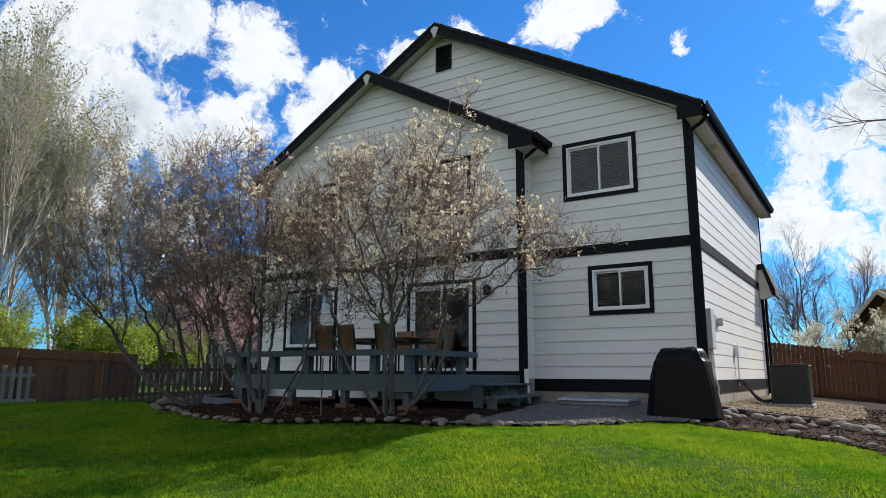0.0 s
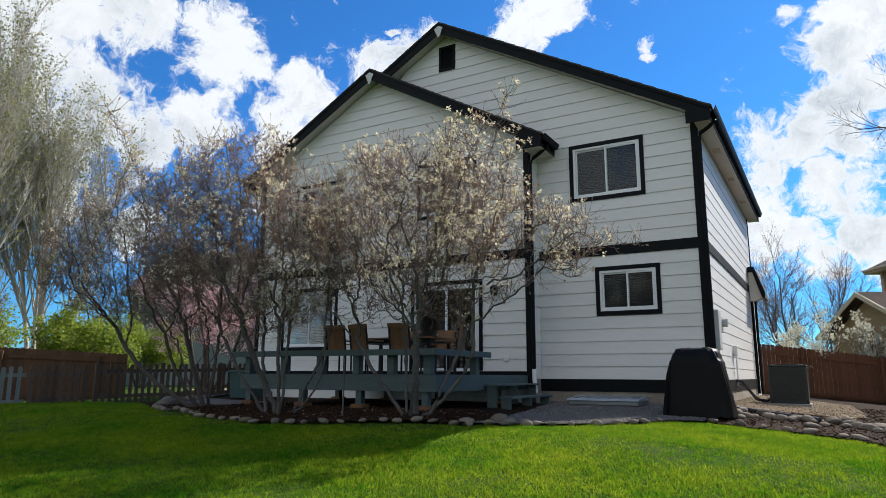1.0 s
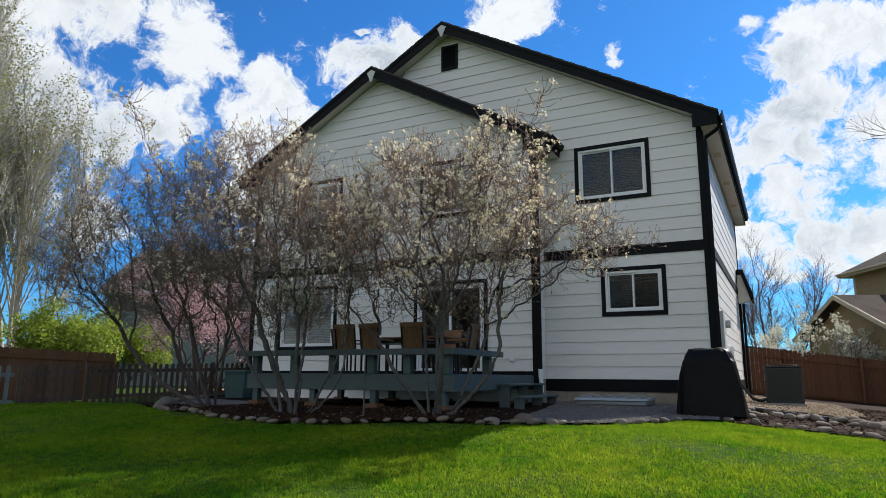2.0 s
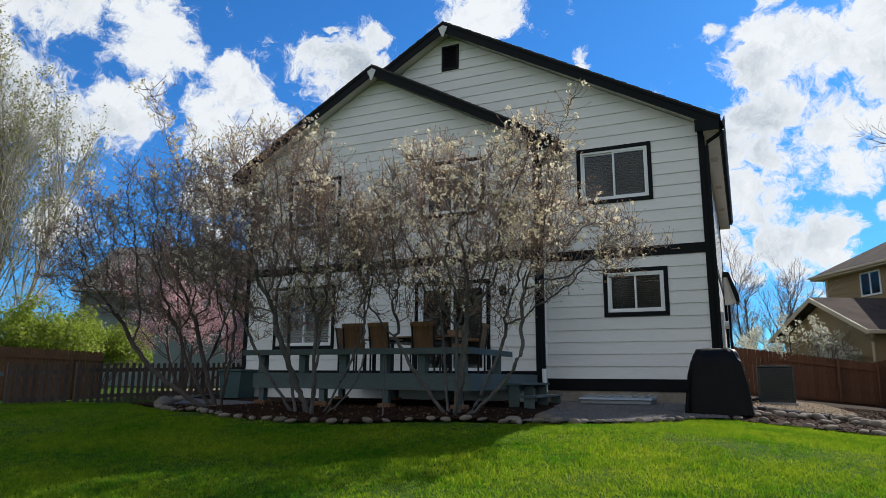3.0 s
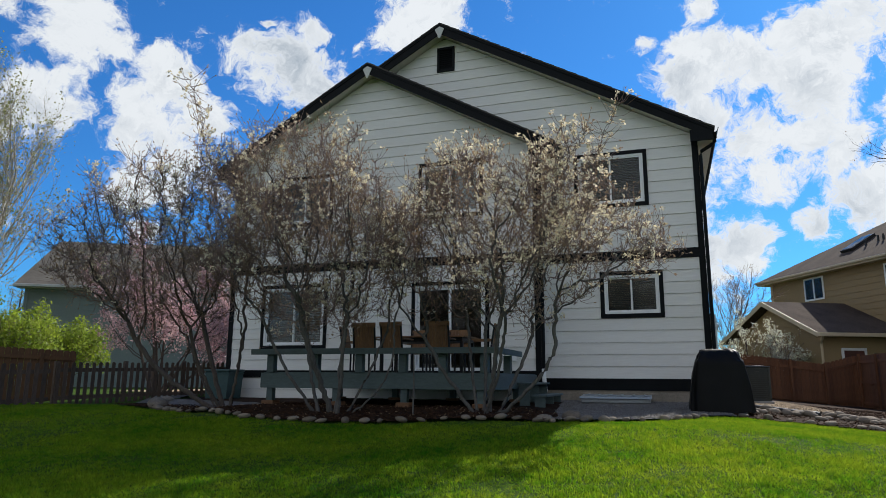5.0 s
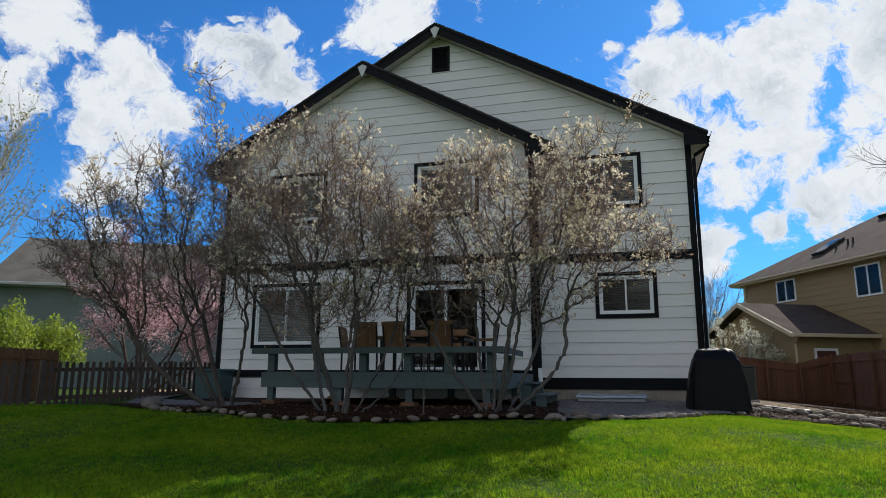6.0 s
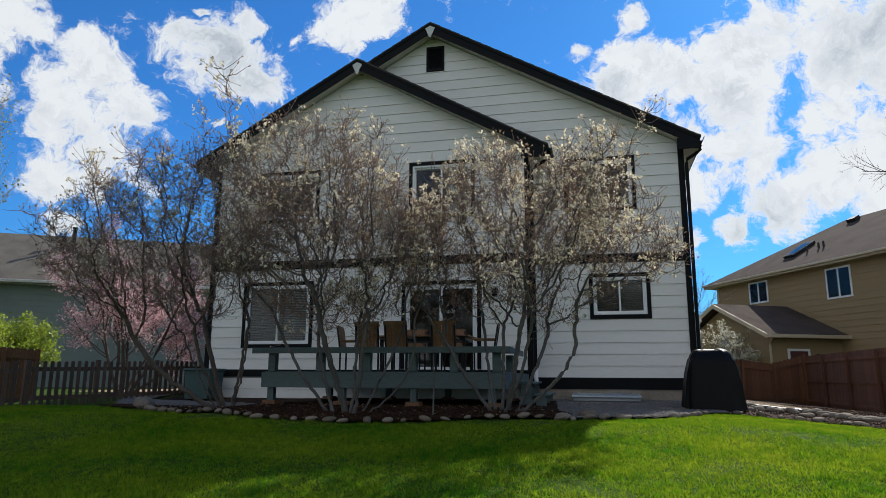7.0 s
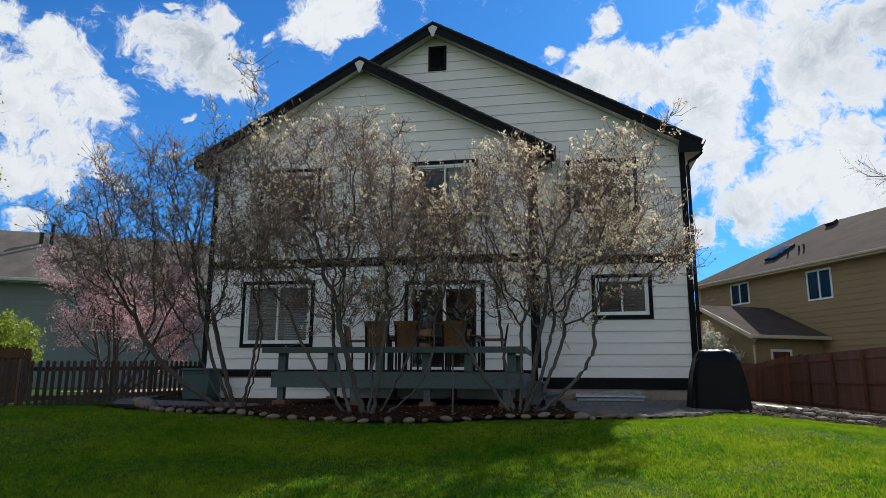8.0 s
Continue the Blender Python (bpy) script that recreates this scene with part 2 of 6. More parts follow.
M = {
    "siding": material("white_siding_paint", (0.78, 0.77, 0.735), 0.55, (0.66, 0.64, 0.595), 0.9, 35, 0.28, 0.25, 28, stretch=(0.12, 0.5, 1), by_object=0.025, coords="World"),
    "sheath": material("wall_sheathing", (0.30, 0.28, 0.25), 0.9),
    "black": material("black_trim_paint", (0.004, 0.005, 0.006), 0.6, (0.008, 0.0095, 0.011), 2, 40, 0.4, 0.1, spec=0.14),
    "soffit": material("cream_soffit_paint", (0.70, 0.66, 0.58), 0.7, (0.56, 0.52, 0.45), 1.5, 25, 0.35, 0.1),
    "vinyl": material("white_vinyl", (0.82, 0.83, 0.82), 0.4, (0.72, 0.73, 0.72), 3, 40, 0.3, 0.03),
    "glass": glass_material("window_glass"),
    "blind": material("blind_slat", (0.085, 0.085, 0.08), 0.6, (0.055, 0.056, 0.053), 3, 30, 0.4, 0.0),
    "curtain": material("pale_curtain", (0.55, 0.56, 0.55), 0.85, (0.42, 0.43, 0.42), 4, 60, 0.4, 0.2),
    "room": material("room_paint", (0.22, 0.19, 0.16), 0.9),
    "shingle": material("asphalt_shingle", (0.075, 0.066, 0.06), 0.95, (0.035, 0.032, 0.03), 3, 50, 0.5, 0.5, by_object=0.2),
    "foundation": material("foundation_concrete", (0.36, 0.31, 0.25), 0.9, (0.22, 0.19, 0.15), 2.5, 40, 0.5, 0.3),
    "deck": material("blue_grey_deck_paint", (0.105, 0.145, 0.145), 0.65, (0.07, 0.098, 0.098), 1.5, 30, 0.5, 0.25, stretch=(0.3, 1, 1), by_object=0.06),
    "block": material("wood_block", (0.25, 0.125, 0.06), 0.85, (0.15, 0.075, 0.038), 6, 50, 0.5, 0.3),
    "teak": material("teak_wood", (0.28, 0.14, 0.055), 0.6, (0.16, 0.078, 0.034), 4, 60, 0.5, 0.3, stretch=(1, 1, 0.3)),
    "iron": material("dark_metal", (0.02, 0.02, 0.022), 0.45, (0.035, 0.032, 0.03), 5, 60, 0.4, 0.1, metal=0.6),
    "cover": material("black_cover_fabric", (0.003, 0.0032, 0.0035), 0.42, (0.006, 0.006, 0.0065), 3, 120, 0.5, 0.5, 11, spec=0.13),
    "galv": material("grey_metal", (0.36, 0.38, 0.39), 0.4, (0.26, 0.28, 0.29), 4, 60, 0.4, 0.08, metal=0.5),
    "meter": material("meter_box_paint", (0.62, 0.63, 0.60), 0.45, (0.5, 0.5, 0.47), 4, 50, 0.4, 0.05),
    "ac": material("condenser_paint", (0.016, 0.022, 0.021), 0.5, (0.028, 0.034, 0.032), 3, 40, 0.4, 0.08),
    "acfin": material("condenser_fins", (0.016, 0.018, 0.018), 0.5, None, 3, 90, 0.4, 0.2),
    "redfence": material("red_stained_boards", (0.165, 0.064, 0.028), 0.85, (0.09, 0.036, 0.017), 2.2, 45, 0.5, 0.35, stretch=(1, 1, 0.18), by_object=0.16),
    "brownfence": material("brown_stained_boards", (0.13, 0.062, 0.026), 0.9, (0.08, 0.036, 0.016), 2.2, 45, 0.5, 0.35, stretch=(1, 1, 0.18), by_object=0.16),
    "picket": material("weathered_picket", (0.115, 0.075, 0.053), 0.85, (0.055, 0.037, 0.029), 2.5, 45, 0.55, 0.4, stretch=(1, 1, 0.2), by_object=0.22),
    "greypicket": material("grey_weathered_picket", (0.22, 0.24, 0.22), 0.85, (0.12, 0.14, 0.13), 2.5, 45, 0.55, 0.4, stretch=(1, 1, 0.2), by_object=0.2),
    "bark": material("grey_brown_bark", (0.135, 0.122, 0.11), 0.85, (0.06, 0.053, 0.048), 5, 40, 0.55, 0.5, stretch=(1, 1, 0.3)),
    "darkbark": material("dark_bark", (0.13, 0.10, 0.08), 0.85, (0.06, 0.045, 0.037), 5, 40, 0.55, 0.5, stretch=(1, 1, 0.3)),
    "twig": material("twig_bark", (0.26, 0.18, 0.145), 0.75, (0.16, 0.10, 0.08), 4, 30, 0.5, 0.0),
    "palebark": material("pale_bark", (0.58, 0.53, 0.46), 0.8, (0.36, 0.32, 0.27), 2, 20, 0.5, 0.2),
    "blossom": material("cream_blossom", (0.87, 0.81, 0.64), 0.6, (0.72, 0.60, 0.38), 1.6, 30, 0.5, 0.0, by_island=0.22, through_light=0.45, coords="World"),
    "bud": material("bronze_leaf_bud", (0.46, 0.31, 0.21), 0.65, (0.30, 0.21, 0.11), 1.6, 30, 0.5, 0.0, by_island=0.25, through_light=0.4, coords="World"),
    "pink": material("pink_blossom", (0.80, 0.56, 0.57), 0.6, (0.56, 0.36, 0.40), 0.9, 30, 0.55, 0.0, by_island=0.22, through_light=0.4, coords="World"),
    "white": material("white_blossom", (0.82, 0.80, 0.66), 0.6, (0.62, 0.60, 0.42), 1.2, 30, 0.5, 0.0, by_island=0.15, through_light=0.4, coords="World"),
    "leaf": material("young_green_leaf", (0.34, 0.42, 0.05), 0.55, (0.2, 0.28, 0.03), 1.2, 30, 0.5, 0.0, by_island=0.3, through_light=0.5, coords="World"),
    "poplarleaf": material("olive_young_leaf", (0.34, 0.35, 0.13), 0.6, (0.24, 0.24, 0.09), 0.6, 20, 0.5, 0.0, by_island=0.25, through_light=0.5, coords="World"),
    "lawn": material("lawn_soil_and_thatch", (0.028, 0.065, 0.006), 0.95, (0.05, 0.085, 0.012), 0.5, 30, 0.5, 0.6, 40, coords="World", spec=0.08),
    "blade": material("grass_blade", (0.05, 0.20, 0.006), 0.55, (0.30, 0.38, 0.02), 0.8, 9, 0.6, 0.0, spec=0.1, by_island=0.4, through_light=0.58, coords="World"),
    "mulch": material("dark_bark_mulch", (0.045, 0.024, 0.014), 0.95, (0.018, 0.010, 0.007), 6, 60, 0.5, 0.8, 45, coords="World", spec=0.08),
    "chip": material("bark_chip", (0.075, 0.04, 0.024), 0.9, (0.028, 0.016, 0.01), 6, 60, 0.5, 0.2, by_island=0.45, coords="World", spec=0.08),
    "gravel": material("grey_gravel", (0.19, 0.18, 0.17), 0.95, (0.10, 0.093, 0.086), 8, 70, 0.5, 0.9, 60, coords="World", spec=0.08),
    "tangravel": material("tan_gravel", (0.40, 0.31, 0.21), 0.95, (0.24, 0.18, 0.12), 6, 60, 0.5, 0.9, 50, coords="World", spec=0.08),
    "pebble": material("gravel_pebble", (0.25, 0.235, 0.22), 0.9, (0.14, 0.13, 0.12), 8, 60, 0.5, 0.2, by_island=0.35, coords="World", spec=0.08),
    "tanpebble": material("tan_pebble", (0.42, 0.33, 0.23), 0.85, (0.25, 0.19, 0.13), 8, 60, 0.5, 0.2, by_island=0.35, coords="World", spec=0.08),
    "rock": material("river_rock", (0.27, 0.22, 0.165), 0.8, (0.14, 0.12, 0.10), 7, 40, 0.5, 0.3, by_object=0.3, spec=0.08),
    "flag": material("flagstone", (0.34, 0.32, 0.30), 0.85, (0.2, 0.19, 0.18), 4, 40, 0.5, 0.3, by_object=0.15),
    "plastic": material("black_plastic", (0.014, 0.014, 0.018), 0.35, (0.03, 0.03, 0.035), 4, 50, 0.4, 0.05),
    "teal": material("teal_bin_plastic", (0.03, 0.075, 0.075), 0.5, (0.02, 0.05, 0.05), 3, 30, 0.4, 0.1),
    "wellcover": material("well_cover_plastic", (0.42, 0.47, 0.49), 0.4, (0.30, 0.34, 0.36), 3, 30, 0.4, 0.1),
    "tansiding": material("tan_siding_paint", (0.30, 0.215, 0.105), 0.7, (0.235, 0.165, 0.08), 0.7, 25, 0.35, 0.2, 20, coords="World"),
    "tantrim": material("beige_trim_paint", (0.52, 0.43, 0.29), 0.6, (0.42, 0.34, 0.23), 2, 30, 0.35, 0.1),
    "brownroof": material("brown_shingle", (0.105, 0.08, 0.066), 1.0, (0.055, 0.042, 0.036), 1.2, 18, 0.55, 0.6, 14, stretch=(1, 1, 1), coords="World", spec=0.08),
    "greyroof": material("grey_brown_shingle", (0.21, 0.19, 0.155), 1.0, (0.12, 0.105, 0.088), 1.2, 18, 0.55, 0.6, 14, coords="World", spec=0.08),
    "greysiding": material("blue_grey_siding_paint", (0.20, 0.255, 0.25), 0.7, (0.15, 0.195, 0.19), 0.7, 25, 0.35, 0.2, 20, coords="World"),
    "door": material("dark_red_door_paint", (0.09, 0.03, 0.022), 0.5),
    "hill": material("far_blue_hill", (0.06, 0.085, 0.12), 0.95, (0.045, 0.06, 0.09), 0.02, 0.3, 0.5, 0.0, coords="World"),
}
bulb = bpy.data.materials.new("warm_bulb")
bulb.use_nodes = True
bulb.node_tree.nodes["Principled BSDF"].inputs["Emission Color"].default_value = (1.0, 0.55, 0.2, 1)
bulb.node_tree.nodes["Principled BSDF"].inputs["Emission Strength"].default_value = 6.0
M["bulb"] = bulb


# ---- mesh helpers ----
def link_mesh(name, me, mat, parent=None, label="", smooth=False):
    me.materials.append(M[mat])
    if smooth:
        me.polygons.foreach_set("use_smooth", [True] * len(me.polygons))
    ob = new(name, me)
    if parent is not None:
        ob.parent = parent
    if label:
        ob["label"] = label
    return ob


def part(name, bm, mat, parent=None, label="", smooth=False):
    me = bpy.data.meshes.new(name)
    bmesh.ops.recalc_face_normals(bm, faces=bm.faces)
    bm.to_mesh(me)
    bm.free()
    return link_mesh(name, me, mat, parent, label, smooth)


def raw(name, verts, faces, mat, parent=None, label="", smooth=False):
    me = bpy.data.meshes.new(name)
    me.from_pydata(verts, [], faces)
    me.update()
    return link_mesh(name, me, mat, parent, label, smooth)


def thing(name, label, category, at=(0, 0, 0), group="", kind="", rz=0.0):
    ob = new(name)
    ob.matrix_basis = pose(*at, 0, 0, rz)
    return tagged(ob, label, category, group, kind)


def add_box(bm, x0, x1, y0, y1, z0, z1, bevel=0.0):
    vs = [bm.verts.new(p) for p in ((x0, y0, z0), (x1, y0, z0), (x1, y1, z0), (x0, y1, z0), (x0, y0, z1), (x1, y0, z1), (x1, y1, z1), (x0, y1, z1))]
    fs = [bm.faces.new([vs[i] for i in f]) for f in ((3, 2, 1, 0), (4, 5, 6, 7), (0, 1, 5, 4), (1, 2, 6, 5), (2, 3, 7, 6), (3, 0, 4, 7))]
    if bevel:
        es = list({e for f in fs for e in f.edges})
        bmesh.ops.bevel(bm, geom=es, offset=bevel, segments=1, affect='EDGES')
    return bm


def box(x0, x1, y0, y1, z0, z1, bevel=0.0):
    return add_box(bmesh.new(), x0, x1, y0, y1, z0, z1, bevel)


def add_prism(bm, profile, d0, d1, axis='y'):
    """A flat outline (a, z) swept from d0 to d1 along y (outline in x) or along x (outline in y)."""
    def p(a, z, d):
        return (a, d, z) if axis == 'y' else (d, a, z)
    lo = [bm.verts.new(p(a, z, d0)) for a, z in profile]
    hi = [bm.verts.new(p(a, z, d1)) for a, z in profile]
    n = len(profile)
    bm.faces.new(lo)
    bm.faces.new(hi[::-1])
    for i in range(n):
        bm.faces.new((lo[i], hi[i], hi[(i + 1) % n], lo[(i + 1) % n]))
    return bm


def prism(profile, d0, d1, axis='y'):
    return add_prism(bmesh.new(), profile, d0, d1, axis)


def add_tube(bm, pts, radius, sides=8, flat=1.0):
    """A round bar along the points; flat squeezes it sideways."""
    pts = [Vector(p) for p in pts]
    rings = []
    for i, p in enumerate(pts):
        d = (pts[min(i + 1, len(pts) - 1)] - pts[max(i - 1, 0)]).normalized()
        u = d.cross(Vector((0, 0, 1)) if abs(d.z) < 0.9 else Vector((1, 0, 0))).normalized()
        v = d.cross(u)
        r = radius[i] if isinstance(radius, (list, tuple)) else radius
        rings.append([bm.verts.new(p + r * (math.cos(a) * u + flat * math.sin(a) * v)) for a in [2 * math.pi * (k + 0.5) / sides for k in range(sides)]])
    for a, b in zip(rings, rings[1:]):
        for k in range(sides):
            bm.faces.new((a[k], a[(k + 1) % sides], b[(k + 1) % sides], b[k]))
    bm.faces.new(rings[0][::-1])
    bm.faces.new(rings[-1])
    return bm


def tube(pts, radius, sides=8, flat=1.0):
    return add_tube(bmesh.new(), pts, radius, sides, flat)


def ground_z(x, y):
    """The lie of the land: a low bank before the house, falling away over the lawn and to the side."""
    if y > 0:
        z = 0.12
    elif y > -2.5:
        z = 0.12 * (1 + y / 2.5)
    elif y > -6:
        z = 0.0
    else:
        z = max(-0.1 * (-6 - y), -0.9)
    # the mulch is heaped a little round the shrubs and under the deck
    if -9.0 < x < -2.8 and -6.2 < y < -0.6:
        z += 0.09 * min(1.0, (y + 6.2) / 0.9, (x + 9.0) / 0.8, (-2.8 - x) / 0.6, (-0.6 - y) / 0.8)
    return z - 0.08 * min(max(0.0, x), 7.0)


def inside(poly, x, y):
    hit = False
    for (x0, y0), (x1, y1) in zip(poly, poly[1:] + poly[:1]):
        if (y0 > y) != (y1 > y) and x < (x1 - x0) * (y - y0) / (y1 - y0) + x0:
            hit = not hit
    return hit


def patch(name, poly, step, lift, mat, label, category):
    """A sheet over the ground inside an outline, rising a little towards its middle."""
    xs, ys = [p[0] for p in poly], [p[1] for p in poly]
    verts, faces, index = [], [], {}

    def vert(i, j):
        if (i, j) not in index:
            x, y = xs0 + i * step, ys0 + j * step
            index[i, j] = len(verts)
            verts.append((x, y, ground_z(x, y) + lift + 0.012 * noise.noise((x * 3, y * 3, 1))))
        return index[i, j]
    xs0, ys0 = min(xs), min(ys)
    for i in range(int((max(xs) - xs0) / step) + 1):
        for j in range(int((max(ys) - ys0) / step) + 1):
            if inside(poly, xs0 + (i + 0.5) * step, ys0 + (j + 0.5) * step):
                faces.append((vert(i, j), vert(i + 1, j), vert(i + 1, j + 1), vert(i, j + 1)))
    ob = raw(name, verts, faces, mat, smooth=True)
    return tagged(ob, label, category, kind="structure")


# ---- ground ----
LAWN_EDGE = [(-12.6, -3.6), (-10.6, -4.7), (-9.2, -5.5), (-7.2, -6.22), (-6.0, -6.42), (-5.0, -6.3), (-3.8, -5.95), (-2.7, -5.6), (-1.8, -5.0), (-0.9, -4.4), (-0.3, -3.1),
             (0.6, -2.6), (1.5, -2.58), (2.2, -2.75), (2.7, -3.3), (2.92, -4.2), (3.05, -5.5), (3.3, -8.0), (3.4, -12.0)]


def build_ground():
    def axis(lo, a, b, hi, fine):
        out, s, x = [], fine, b
        while x < hi:
            s *= 1.5
            x += s
            out.append(x)
        left, s, x = [], fine, a
        while x > lo:
            s *= 1.5
            x -= s
            left.append(x)
        return left[::-1] + list(np.arange(a, b + 1e-6, fine)) + out
    xs, ys = axis(-2500, -22, 12, 2500, 0.5), axis(-2500, -20, 22, 2500, 0.5)
    verts = [(x, y, ground_z(x, y) + (0.02 * noise.noise((x * 0.7, y * 0.7, 0)) if abs(x) < 30 and abs(y) < 30 else 0) - 0.02) for y in ys for x in xs]
    n = len(xs)
    faces = [(j * n + i, j * n + i + 1, (j + 1) * n + i + 1, (j + 1) * n + i) for j in range(len(ys) - 1) for i in range(n - 1)]
    g = raw("ground", verts, faces, "lawn", smooth=True)
    tagged(g, "sloping back garden lawn of bright green grass", "ground", kind="structure")


build_ground()
BED = [p for p in LAWN_EDGE if p[0] < -2.0] + [(-2.6, -4.6), (-2.9, -3.0), (-3.0, -0.6), (-12.0, -0.6), (-12.6, 0.5)]
GRAVEL = [(-2.62, -5.35), (-1.8, -5.0), (-0.9, -4.4), (-0.3, -3.1), (0.2, -2.7), (0.0, -0.02), (-3.6, -0.02), (-3.1, -0.6), (-2.9, -3.0), (-2.6, -4.6)]
SIDE = [p for p in LAWN_EDGE if p[0] > 0.5] + [(7.0, -12.0), (5.9, 0.0), (5.9, 13.0), (-0.5, 13.0), (0.02, 9.0), (0.02, 0.0), (0.15, -2.6)]
TAN = [(0.05, 0.3), (2.3, 0.0), (2.6, 2.0), (2.4, 7.0), (0.6, 8.5), (0.05, 8.5)]
patch("mulch_bed", BED, 0.09, 0.02, "mulch", "dark bark mulch bed round the shrubs and under the deck", "mulch bed")
patch("gravel_path", GRAVEL, 0.09, 0.026, "gravel", "grey crushed gravel patch beside the back wall", "gravel path")
patch("side_bed", SIDE, 0.12, 0.016, "mulch", "brown mulch strip beside the house and the red fence", "mulch bed")
patch("pebble_ground", TAN, 0.1, 0.03, "tangravel", "tan pebbles round the condenser unit", "gravel")
patch("dry_ground", [(-18.5, 1.8), (-13.4, 1.6), (-12.2, 3.0), (-12.2, 11.0), (-18.5, 11.0)], 0.25, 0.03, "tangravel", "dry tan gravel ground beyond the picket fence", "gravel")
patch("walkway", [(-12.8, -1.6), (-9.6, -2.2), (-9.0, -3.2), (-9.8, -4.3), (-12.6, -3.0), (-14.2, -0.6), (-13.6, 1.0)], 0.1, 0.035, "gravel", "grey gravel walk at the corner of the house", "gravel path")

# ---- the house ----
RIDGE_X, RIDGE_Z, SLOPE = -6.15, 9.90, 0.566       # main gable
LOW_X, LOW_Z, LOW_SLOPE = -7.95, 8.77, 0.56         # lower gable of the bay
BAY_L, BAY_R, BAY_Y = -11.95, -3.61, -0.57
DEPTH = 9.8
COURSE = 0.268
house = thing("house", "white two-storey house with black trim and two back gables", "house")


def main_under(x):
    return RIDGE_Z - 0.25 - SLOPE * abs(x - RIDGE_X)


def low_under(x):
    return LOW_Z - 0.25 - LOW_SLOPE * abs(x - LOW_X)


def wall_with_holes(name, u0, u1, z0, z1, holes, d0, d1, axis, parent, label):
    """A thick wall between u0 and u1, with its openings cut right through."""
    us = sorted({u0, u1, *[h[0] for h in holes], *[h[1] for h in holes]})
    zs = sorted({z0, z1, *[h[2] for h in holes], *[h[3] for h in holes]})
    bm = bmesh.new()
    for a, b in zip(us, us[1:]):
        run = None
        for c, d in zip(zs, zs[1:]):
            if any(h[0] <= (a + b) / 2 <= h[1] and h[2] <= (c + d) / 2 <= h[3] for h in holes):
                if run:
                    add_box(bm, *((a, b, d0, d1) if axis == 'y' else (d0, d1, a, b)), *run)
                run = None
            else:
                run = (run[0], d) if run else (c, d)
        if run:
            add_box(bm, *((a, b, d0, d1) if axis == 'y' else (d0, d1, a, b)), *run)
    return part(name, bm, "sheath", parent, label)


# outer trim of each opening: left, right, bottom, top
OPEN_MAIN = {"upper": (-2.80, -1.10, 4.60, 5.96), "lower": (-2.285, -0.89, 2.00, 3.07)}
OPEN_BAY = {"door": (-6.74, -4.79, 0.74, 2.92), "low_left": (-10.98, -9.05, 1.34, 3.0), "up_mid": (-6.60, -4.93, 4.50, 5.94), "up_left": (-10.65, -9.0, 4.55, 5.93)}
VENT = (-6.33, -5.84, 8.67, 9.37)


def holes_of(group):
    return [(a + 0.085, b - 0.085, c + 0.085, d - 0.085) for a, b, c, d in group.values()]


wall_main = wall_with_holes("wall", BAY_R, 0.0, 0.05, 6.0, holes_of(OPEN_MAIN), 0.0, 0.16, 'y', house, "back wall of white lap siding")
add = prism([(-12.0, 6.0), (0.0, 6.0), (0.0, main_under(0)), (RIDGE_X, main_under(RIDGE_X)), (-12.0, main_under(-12.0))], 0.0, 0.16)
gable_main = part("gable_wall", add, "sheath", house, "upper gable of white lap siding")
wall_bay = wall_with_holes("wall", BAY_L, BAY_R, 0.0, 5.9, holes_of(OPEN_BAY), BAY_Y, BAY_Y + 0.16, 'y', house, "bay wall of white lap siding")
gable_bay = part("gable_wall", prism([(BAY_L, 5.9), (BAY_R, 5.9), (BAY_R, low_under(BAY_R)), (LOW_X, low_under(LOW_X)), (BAY_L, low_under(BAY_L))], BAY_Y, BAY_Y + 0.16), "sheath", house, "lower gable of white lap siding")
wall_return = part("wall", box(BAY_R - 0.16, BAY_R, BAY_Y + 0.16, 0.0, 0.05, 5.95), "sheath", house, "short return wall of the bay")
wall_side = part("wall", box(-0.16, 0.0, 0.16, DEPTH, 0.05, main_under(0)), "sheath", house, "side wall of white lap siding")
wall_left = part("wall", box(BAY_L, BAY_L + 0.16, BAY_Y + 0.16, DEPTH, 0.0, 5.9), "sheath", house, "far side wall")
part("wall", prism([(-12.0, 0.0), (0.0, 0.0), (0.0, main_under(0)), (RIDGE_X, main_under(RIDGE_X)), (-12.0, main_under(-12))], DEPTH, DEPTH + 0.16), "sheath", house, "street wall")
part("floor", box(BAY_L + 0.16, -0.16, 0.2, DEPTH, 0.5, 0.62), "room", house)
part("floor", box(BAY_L + 0.16, -0.16, 0.2, DEPTH, 3.3, 3.5), "room", house)
part("inner_wall", box(BAY_L + 0.16, -0.16, 4.0, 4.12, 0.62, 5.9), "room", house)
part("inner_wall", box(BAY_R - 0.1, BAY_R, 0.2, 4.0, 0.62, 5.9), "room", house)
part("inner_wall", box(-8.0, -7.9, 0.0, 4.0, 0.62, 5.9), "room", house)
part("ceiling", box(BAY_L + 0.16, -0.16, 0.16, DEPTH, 5.92, 5.98), "room", house)
part("foundation", box(-3.61, 0.012, -0.012, 0.0, -0.1, 0.40), "foundation", house, "tan concrete foundation")
part("foundation", box(0.0, 0.012, 0.0, 8.86, -0.1, 0.40), "foundation", house, "tan concrete foundation")


